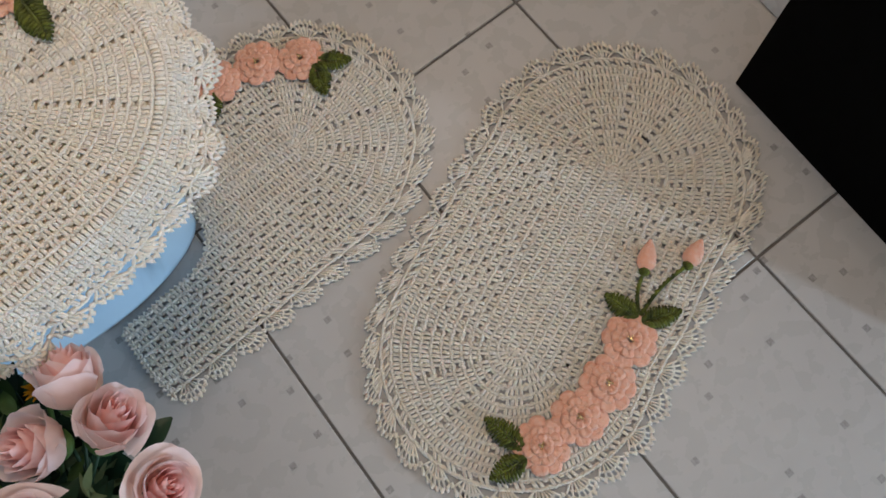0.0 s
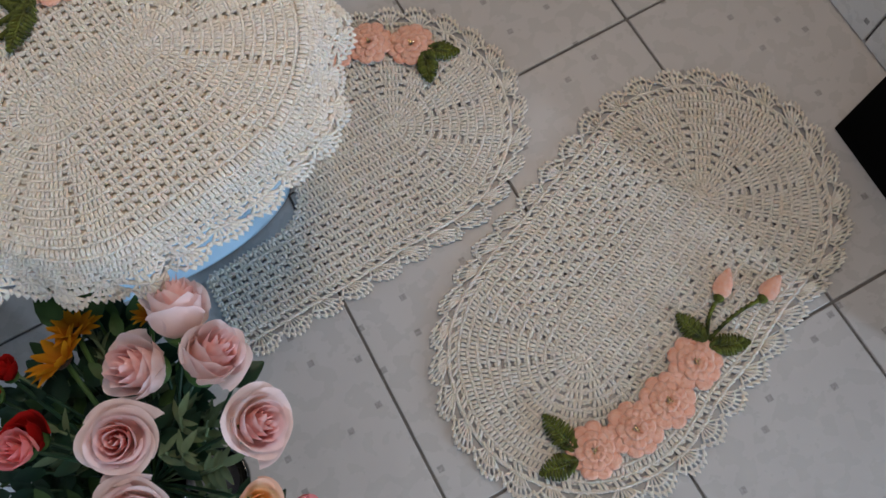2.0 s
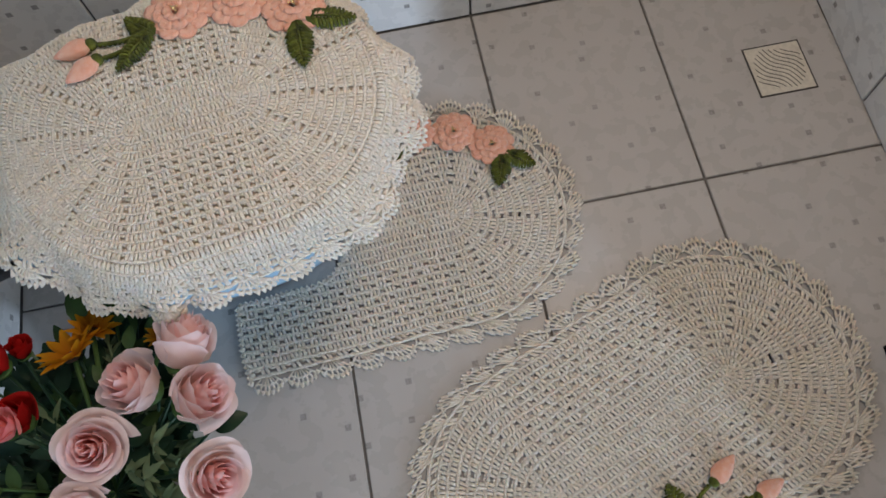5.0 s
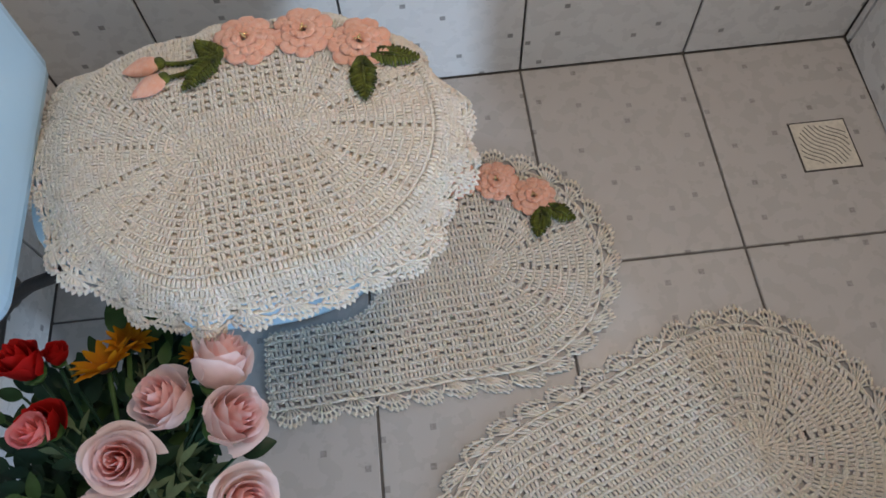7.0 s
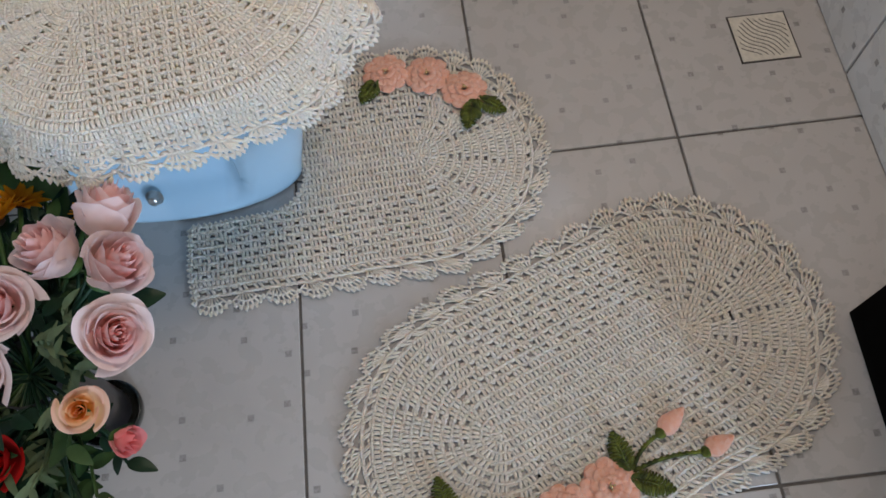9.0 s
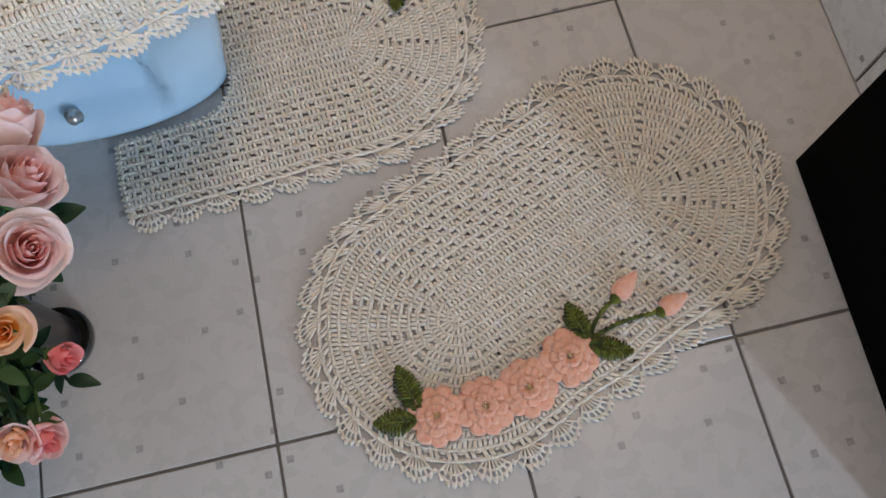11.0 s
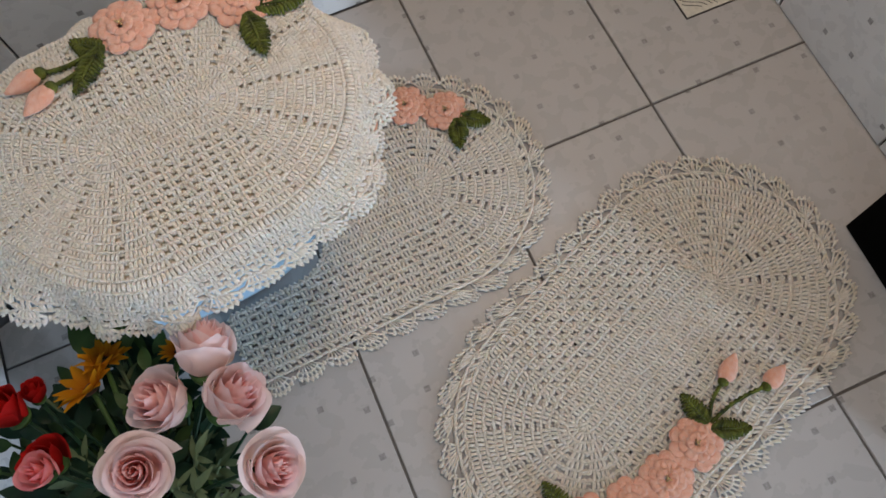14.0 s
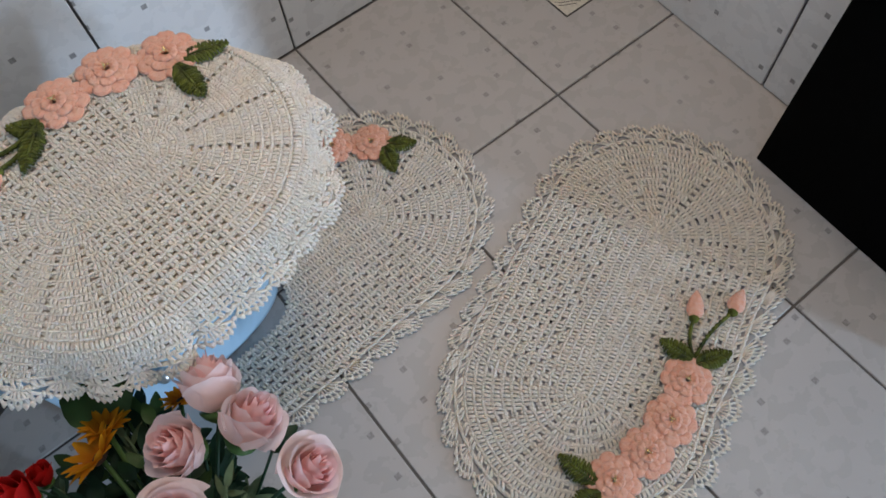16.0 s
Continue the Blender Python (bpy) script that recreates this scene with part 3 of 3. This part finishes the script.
spray(cover, cover_ground, [(-0.733, 0.160), (-0.660, 0.164), (-0.591, 0.137)],
      [(-0.580, 0.118, -0.520, 0.110, 0.032), (-0.590, 0.112, -0.588, 0.046, 0.032), (-0.760, 0.132, -0.795, 0.165, 0.030), (-0.765, 0.140, -0.805, 0.088, 0.030)],
      [(-0.770, 0.140, -0.838, 0.136, -0.882, 0.126), (-0.770, 0.135, -0.830, 0.110, -0.866, 0.084)], rng)


# ---- rugs ----
def flat_lift(cx, cy, degrees, z0, seed):
    w = math.radians(degrees)

    def lift(u, v, nx, ny, d, h):
        x, y = cx + u * math.cos(w) - v * math.sin(w), cy + u * math.sin(w) + v * math.cos(w)
        n = noise.noise(Vector((x * 9, y * 9, seed)))
        m = noise.noise(Vector((x * 28, y * 28, seed + 7)))
        q = 0.007 * n + 0.003 * m
        return (x + 0.5 * q, y - 0.5 * q, z0 + h + 0.0015 + 0.0015 * n)
    return lift


rug = thing("bath_rug", label="cream crocheted oval bath rug with peach blossoms on the tiles", category="rug")
oval = Oval(0.1565, flat_lift(-0.2215, -0.389, 22.5, 0.0, 1))
part("body", crochet(oval, 13, 0.001, 0.0139, 0.0067, rng, mesh_rows=range(4, 12), eyelet_rows=range(3, 11), r=0.00172).mesh("body", COTTON), COTTON, rug, "cream crocheted oval centre")["kind"] = "stuff"
part("lace_edge", shells(oval, 0.182, 0.228, 0.052, rng, r=0.0016).mesh("lace_edge", COTTON), COTTON, rug, "scalloped crocheted lace edge")["kind"] = "stuff"
spray(rug, lambda x, y: 0.008, [(-0.422, -0.575), (-0.356, -0.577), (-0.294, -0.566), (-0.230, -0.539)],
      [(-0.445, -0.562, -0.460, -0.498, 0.034), (-0.450, -0.575, -0.506, -0.566, 0.034), (-0.200, -0.520, -0.214, -0.467, 0.032), (-0.200, -0.530, -0.145, -0.552, 0.032)],
      [(-0.196, -0.520, -0.147, -0.476, -0.108, -0.446), (-0.196, -0.522, -0.092, -0.508, -0.050, -0.492)], rng)

mat_rug = thing("pedestal_mat", label="grey-cream crocheted contour mat with peach blossoms round the toilet foot", category="rug")
MA, MW = 0.185, 3.0
mcx, mcy = -0.440 - MA * math.cos(math.radians(MW)), 0.022 - MA * math.sin(math.radians(MW))
oval = Oval(MA, flat_lift(mcx, mcy, MW, 0.0, 4))


def mat_keep(u, v):
    if u < -MA + 0.001 or (u < -0.067 and abs(v) < 0.068) or math.hypot(u + 0.067, v) < 0.068:
        return False
    return not (u < -MA + 0.05 and abs(v) > 0.18 + (u + MA) * 0.9)


part("body", crochet(oval, 13, 0.001, 0.0139, 0.0067, rng, keep=mat_keep, mesh_rows=range(5, 12), eyelet_rows=range(4, 11), r=0.00172).mesh("body", COTTON), COTTON, mat_rug, "crocheted body cut out round the pedestal")["kind"] = "stuff"
part("lace_edge", shells(oval, 0.182, 0.228, 0.052, rng, r=0.0016, keep=lambda u, v: u > -MA + 0.02).mesh("lace_edge", COTTON), COTTON, mat_rug, "scalloped crocheted lace edge")["kind"] = "stuff"
hem = [(-MA, -0.205), (-MA - 0.004, -0.15), (-MA - 0.002, -0.072), (-0.11, -0.070), (-0.067, -0.070)]
hem += [(-0.067 + 0.070 * math.sin(q), -0.070 * math.cos(q)) for q in np.linspace(0.3, math.pi - 0.3, 7)] + [(u, -v) for u, v in reversed(hem)]
loops = Yarn()
for (u0, v0), (u1, v1) in zip(hem, hem[1:]):
    n = max(1, round(math.hypot(u1 - u0, v1 - v0) / 0.0085))
    tx, ty = (u1 - u0) / n, (v1 - v0) / n
    for i in range(n):
        u, v = u0 + tx * i, v0 + ty * i
        loops.strand([oval.lift(u, v, 0, 1, 0, 0.003), oval.lift(u + tx * 0.5 - ty * 0.5, v + ty * 0.5 + tx * 0.5, 0, 1, 0, 0.0065), oval.lift(u + tx * 1.15, v + ty * 1.15, 0, 1, 0, 0.0035)], 0.0027, 6)
        loops.strand([oval.lift(u, v, 0, 1, 0, 0.0045), oval.lift(u + tx * 0.6 + ty * 0.2, v + ty * 0.6 - tx * 0.2, 0, 1, 0, 0.007), oval.lift(u + tx * 1.2, v + ty * 1.2, 0, 1, 0, 0.0045)], 0.0026, 6)
part("hem", loops.mesh("hem", COTTON), COTTON, mat_rug, "looped hem round the cut-out")["kind"] = "stuff"
spray(mat_rug, lambda x, y: 0.008, [(-0.473, 0.187), (-0.403, 0.174), (-0.342, 0.134)],
      [(-0.330, 0.110, -0.347, 0.054, 0.034), (-0.322, 0.112, -0.278, 0.080, 0.034), (-0.490, 0.175, -0.520, 0.130, 0.034)], [], rng)


# ---- flowers in the vase ----
def vase():
    v = thing("vase", pose(-0.917, -0.354, 0), label="dark smoked glass vase on the floor holding artificial flowers", category="vase")
    part("body", from_data("body", *lathe([(0.030, 0.010), (0.035, 0.016), (0.036, 0.08), (0.037, 0.15), (0.040, 0.20), (0.044, 0.230), (0.041, 0.230), (0.035, 0.19), (0.030, 0.05)], 40), SMOKE), SMOKE, v)
    part("foot", from_data("foot", *lathe([(0.044, 0.0), (0.048, 0.003), (0.049, 0.012), (0.0475, 0.018), (0.0455, 0.018), (0.0445, 0.010), (0.030, 0.009)], 48), FOOT), FOOT, v, "round glossy dark glass foot with a raised rim")
    return v


vase()
MOUTH = Vector((-0.917, -0.354, 0.22))


def cloth_mesh(verts, faces, uv, mat, name="petal"):
    me = from_data(name, verts, faces, mat)
    layer = me.uv_layers.new(name="UVMap")
    for loop in me.loops:
        layer.data[loop.index].uv = uv[loop.vertex_index]
    return me


def petal_mesh(mat, width, height, cup, curl, rng, nu=7, nv=7):
    """A long cupped cloth petal that stands on its foot at the origin."""
    verts, faces, uv = [], [], []
    tilt = (rng.random() - 0.5) * 0.3
    for a in range(nu):
        s = a / (nu - 1)
        wide = width / 2 * (0.30 + 0.70 * math.sin(math.pi * min(1.0, 0.08 + 0.62 * s))) * (1 - 0.75 * max(0, s - 0.6) / 0.4)
        for b in range(nv):
            v = b / (nv - 1) * 2 - 1
            verts.append((wide * v, cup * height * math.sin(s * 1.9) - 0.35 * wide * v * v + curl * height * max(0, s - 0.7) ** 2 * 6 * (1 + tilt * v), height * s))
            uv.append((b / (nv - 1), s))
    for a in range(nu - 1):
        for b in range(nv - 1):
            q = a * nv + b
            faces.append((q, q + 1, q + nv + 1, q + nv))
    return cloth_mesh(verts, faces, uv, mat)


def rose_petal(mat, radius, tall, half, curl, close, size, rng, nu=9, nv=13):
    """A petal of a rose: a cupped sheet that wraps half radians to each side, its rim rolled out by curl or drawn in by close."""
    verts, faces, uv = [], [], []
    p1, p2, tip = rng.random() * 6, rng.random() * 6, 0.04 + 0.08 * rng.random()
    for a in range(nu):
        s = a / (nu - 1)
        for b in range(nv):
            v = b / (nv - 1) * 2 - 1
            az = half * v * (0.25 + 0.75 * min(1.0, 1.5 * s) ** 0.7)
            top = tall * (1 - 0.26 * abs(v) ** 3 + tip * max(0.0, 1 - 2.5 * abs(v)) + 0.025 * math.sin(6 * v + p1))
            roll = max(0.0, s - 0.68) / 0.32
            r = radius * math.sin(math.pi / 2 * min(1.0, 1.2 * s + 0.06)) ** 0.8 * (1 + 0.09 * v) * (1 - close * s ** 3)
            r += size * curl * roll * roll * (1 + 0.40 * math.sin(3 * v + p2)) + 0.05 * radius * s * s * math.sin(4 * v + p1)
            z = top * s ** 1.1 - size * curl * 0.75 * roll ** 3
            verts.append((r * math.sin(az), r * math.cos(az), z))
            uv.append((b / (nv - 1), s))
    for a in range(nu - 1):
        for b in range(nv - 1):
            q = a * nv + b
            faces.append((q, q + 1, q + nv + 1, q + nv))
    return cloth_mesh(verts, faces, uv, mat)


def rose(place, aim, size, mats, rng, openness=0.5, petals=20, label="", name="rose", stem=True):
    """A cloth rose at place that faces aim, its petals wound in a spiral, on a stem down to the vase's mouth."""
    d = Vector(aim).normalized()
    turn = d.to_track_quat('Z', 'Y').to_matrix().to_4x4()
    m = Matrix.Translation(place) @ turn
    r = thing(name, m, label=label, category="flower", group="flowers in the vase")
    sink = -0.80 * size
    for k in range(petals):
        q = k / (petals - 1)
        radius = size * (0.07 + 0.60 * q ** 0.85 + 0.22 * openness * q ** 1.5)
        tall = size * (1.40 - 0.12 * q - (0.15 + 0.70 * openness) * q ** 1.7 + 0.06 * (rng.random() - 0.5))
        curl = (0.06 + 0.16 * openness) * q + 0.10 * max(0.0, q - 0.75)
        mat = mats[min(len(mats) - 1, int(q * len(mats)))]
        me = rose_petal(mat, radius, tall, math.radians(84 - 22 * q), curl, 0.30 * (1 - q) ** 1.5, size, rng)
        part("petal", me, mats[0], r, "", pose(0, 0, sink, (rng.random() - 0.5) * 10 * q, (rng.random() - 0.5) * 10 * q, 137.5 * k + rng.random() * 16))
    me = from_data("calyx", *lathe([(0.03 * size, sink - 0.30 * size), (0.16 * size, sink - 0.22 * size), (0.30 * size, sink - 0.10 * size), (0.40 * size, sink + 0.06 * size), (0.10 * size, sink + 0.07 * size)], 14), LEAF)
    part("calyx", me, LEAF, r, "green calyx")
    inv = m.inverted()
    foot = Vector(place) + d * (sink - 0.28 * size)
    pts = [inv @ (foot.lerp(MOUTH, q) - d * 0.03 * math.sin(math.pi * q)) for q in (0, 0.25, 0.5, 0.75, 1)]
    if stem:
        part("stem", from_data("stem", *tube(pts, 0.0022, 7), DARKLEAF), DARKLEAF, r, "thin dark green stem")
    return r


rng = random.Random(11)
UPWARD = [
    # place, aim, size, openness
    ((-0.840, -0.262, 0.355), (-0.25, 0.15, 0.95), 0.046, 0.20),
    ((-0.773, -0.226, 0.362), (0.40, 0.75, 0.55), 0.045, 0.12),
    ((-0.757, -0.294, 0.365), (0.75, 0.10, 0.65), 0.047, 0.22),
    ((-0.874, -0.330, 0.380), (0.20, -0.20, 0.95), 0.041, 0.70),
    ((-0.733, -0.390, 0.408), (0.60, -0.30, 0.75), 0.040, 0.50),
    ((-0.895, -0.400, 0.370), (0.0, -0.15, 1.0), 0.044, 0.55),
]
for place, aim, size, openness in UPWARD:
    rose(place, aim, size, [PINK, PINK, PALEPINK, BLUSH], rng, openness, 24, "pale pink artificial rose in the dark vase")
rose((-0.771, -0.453, 0.390), (0.35, -0.30, 0.9), 0.025, [ORANGE, ORANGE, BUTTER], rng, 0.7, 13, "small orange and peach artificial rose in the dark vase")
rose((-0.745, -0.475, 0.340), (0.7, -0.35, 0.3), 0.022, [CORAL, CORAL], rng, 0.15, 13, "coral pink artificial rosebud drooping from the vase")
rose((-0.790, -0.545, 0.350), (0.25, -0.55, 0.7), 0.026, [BUTTER, BUTTER, PALEPINK], rng, 0.5, 13, "small butter yellow and pink artificial rose in the vase")
rose((-0.775, -0.545, 0.325), (0.5, -0.45, 0.3), 0.027, [CORAL, PINK], rng, 0.2, 13, "coral pink artificial rosebud low in the vase")
rose((-0.995, -0.205, 0.370), (-0.2, 0.35, 0.9), 0.036, [RED, RED], rng, 0.2, 13, "deep red artificial rose in the dark vase")
rose((-0.970, -0.190, 0.345), (0.1, 0.5, 0.8), 0.021, [RED, RED], rng, 0.2, 13, "small deep red artificial rosebud in the vase")
rose((-0.965, -0.290, 0.385), (-0.1, 0.1, 1.0), 0.027, [CORAL, CORAL], rng, 0.3, 13, "coral artificial rose with red outer petals in the vase")
rose((-0.975, -0.270, 0.350), (-0.2, 0.2, 1.0), 0.034, [RED, RED], rng, 0.5, 13, "deep red artificial rose low in the vase")
rose((-0.900, -0.470, 0.300), (0.1, -0.3, 0.8), 0.034, [RED, RED], rng, 0.5, 13, "deep red artificial rose low in the vase")


def sunflower(place, aim, radius, rng):
    d = Vector(aim).normalized()
    turn = d.to_track_quat('Z', 'Y').to_matrix().to_4x4()
    f = thing("sunflower", Matrix.Translation(place) @ turn, label="golden yellow artificial sunflower in the dark vase", category="flower", group="flowers in the vase")
    for i in range(20):
        me = petal_mesh(YELLOW, radius * 0.36, radius * (0.80 + 0.2 * rng.random()), 0.05, 0.05, rng, 6, 5)
        part("petal", me, YELLOW, f, "", pose(0, 0, 0, 0, 0, 18 * i + rng.random() * 10) @ pose(0, radius * 0.22, 0.002 * (i % 2), -44 - 24 * (i % 2) - rng.random() * 12, rng.random() * 20 - 10, 0))
    part("disc", ball(radius * 0.30, 0.5), SEED, f, "dark seed disc")
    inv = (Matrix.Translation(place) @ turn).inverted()
    part("stem", from_data("stem", *tube([inv @ Vector(place).lerp(MOUTH, q) for q in (0.02, 0.5, 1)], 0.003, 7), LEAF), LEAF, f, "green stem")
    return f


sunflower((-0.914, -0.210, 0.332), (-0.25, 0.65, 0.7), 0.038, rng)
sunflower((-0.898, -0.180, 0.318), (0.25, 0.5, 0.7), 0.028, rng)
sunflower((-0.815, -0.205, 0.318), (0.1, 0.5, 0.7), 0.020, rng)


def leaf_blade(length, width, mat, rng, droop=0.3):
    verts, faces, n = [], [], 8
    for a in range(n):
        s = a / (n - 1)
        half = width / 2 * math.sin(math.pi * (0.04 + 0.94 * s ** 0.8)) ** 0.8
        for v in (-1, -0.5, 0, 0.5, 1):
            verts.append((half * v, length * s, -droop * length * s * s + 0.18 * half * abs(v) + 0.04 * half * math.sin(9 * s) * v))
    for a in range(n - 1):
        for b in range(4):
            q = a * 5 + b
            faces.append((q, q + 1, q + 6, q + 5))
    return from_data("leaf", verts, faces, mat)


def sprig(place, aim, blades, length, width, mat, rng, label, spread=60):
    """A stem from the vase's mouth to place, set with leaves along its upper half."""
    g = thing("leaf_sprig", label=label, category="foliage", group="leaves in the vase")
    p, d = Vector(place), Vector(aim).normalized()
    pts = [MOUTH.lerp(p, q) - Vector((0, 0, 0.04)) * math.sin(math.pi * q) for q in (0, 0.25, 0.5, 0.75, 1)]
    part("stem", from_data("stem", *tube(pts, 0.0018, 6), mat), mat, g)
    for i in range(blades):
        q = 1 - 0.6 * i / max(1, blades)
        base = MOUTH.lerp(p, q) - Vector((0, 0, 0.04)) * math.sin(math.pi * q)
        side = (-1) ** i * spread * (0.25 if i == 0 else 1) + rng.random() * 24 - 12
        head = math.degrees(math.atan2(d.y, d.x)) - 90 + side
        rise = math.degrees(math.atan2(d.z, math.hypot(d.x, d.y))) * 0.7 + rng.random() * 24 - 12
        s = 0.8 + 0.4 * rng.random()
        part("leaf", leaf_blade(length * s, width * s, mat, rng), mat, g, "", Matrix.Translation(base) @ pose(0, 0, 0, 0, 0, head) @ pose(0, 0, 0, rise, rng.random() * 40 - 20, 0))
    return g


sprig((-0.878, -0.170, 0.300), (0.05, 1.0, 0.7), 1, 0.080, 0.075, LEAF, rng, "large broad green leaf behind the sunflower")
sprig((-0.765, -0.320, 0.315), (1.0, 0.15, 0.15), 2, 0.044, 0.030, DARKLEAF, rng, "dark green pointed leaves under the pink roses")
for i in range(190):
    w = rng.random() * 2 * math.pi
    reach = 0.05 + 0.13 * math.sqrt(rng.random())
    cx, cy = -0.90 + reach * math.cos(w) * (1.15 if math.cos(w) < 0 else 0.5), -0.36 + reach * math.sin(w) * 1.25
    z = 0.325 - 0.55 * reach + rng.random() * 0.05
    if -0.865 < cx < -0.72 and -0.475 < cy < -0.355:
        continue
    kind = rng.choice([0, 1, 1, 1, 1, 2])
    m, lab = ((LEAF, "mid green artificial leaf sprig in the vase"), (DARKLEAF, "dark green artificial leaf sprig in the vase"), (SAGE, "sage green feathery leaf sprig in the vase"))[kind]
    sprig((cx, cy, z), (math.cos(w), math.sin(w), 0.55), 7 if kind < 2 else 11, 0.031 if kind < 2 else 0.028, 0.017 if kind < 2 else 0.008, m, rng, lab, 55 if kind < 2 else 45)

for place, aim, kind in (((-0.800, -0.395, 0.345), (0.6, -0.2, 0.5), 2), ((-0.815, -0.440, 0.360), (0.4, -0.5, 0.6), 2), ((-0.830, -0.365, 0.350), (0.5, 0.1, 0.7), 2), ((-0.790, -0.480, 0.365), (0.5, -0.6, 0.4), 0),
                         ((-0.780, -0.520, 0.320), (0.6, -0.6, 0.3), 0), ((-0.755, -0.490, 0.315), (0.8, -0.3, 0.2), 1), ((-0.850, -0.215, 0.330), (0.1, 0.8, 0.4), 0),
                         ((-0.880, -0.250, 0.330), (-0.1, 0.6, 0.6), 0), ((-0.820, -0.330, 0.345), (0.5, 0.2, 0.8), 2), ((-0.800, -0.545, 0.315), (0.3, -0.8, 0.3), 0), ((-0.845, -0.505, 0.320), (0.1, -0.6, 0.6), 2)):
    m, lab = ((LEAF, "mid green artificial leaf sprig in the vase"), (DARKLEAF, "dark green artificial leaf sprig in the vase"), (SAGE, "sage green feathery leaf sprig in the vase"))[kind]
    sprig(place, aim, 5 if kind < 2 else 12, 0.026 if kind < 2 else 0.026, 0.014 if kind < 2 else 0.008, m, rng, lab, 60)

# ---- tiles, last ----
for x0, x1 in cuts(X0, X1, 0.0, TW):
    for y0, y1 in cuts(-3.0, Y1, 0.0, TH):
        tile(floor, x1 - x0, y1 - y0, pose((x0 + x1) / 2, (y0 + y1) / 2, 0), TILE)
ZR = cuts(0.0, TOP, 0.47, TH)
for x0, x1 in cuts(X0, X1, 0.0, TW):
    for z0, z1 in ZR:
        tile(wall_north, x1 - x0, z1 - z0, pose((x0 + x1) / 2, Y1, (z0 + z1) / 2, 90, 0, 0), WALL_TILE)
for y0, y1 in cuts(-1.475, 0.0, 0.086 - Y1, TW):
    for z0, z1 in ZR:
        tile(wall_east, y1 - y0, z1 - z0, pose(0, (y0 + y1) / 2, (z0 + z1) / 2, 90, 0, -90), WALL_TILE)
for y0, y1 in cuts(-1.6, Y1, 0.098, TW):
    for z0, z1 in ZR:
        tile(wall_west, y1 - y0, z1 - z0, pose(X0, (y0 + y1) / 2, (z0 + z1) / 2, 90, 0, 90), WALL_TILE)
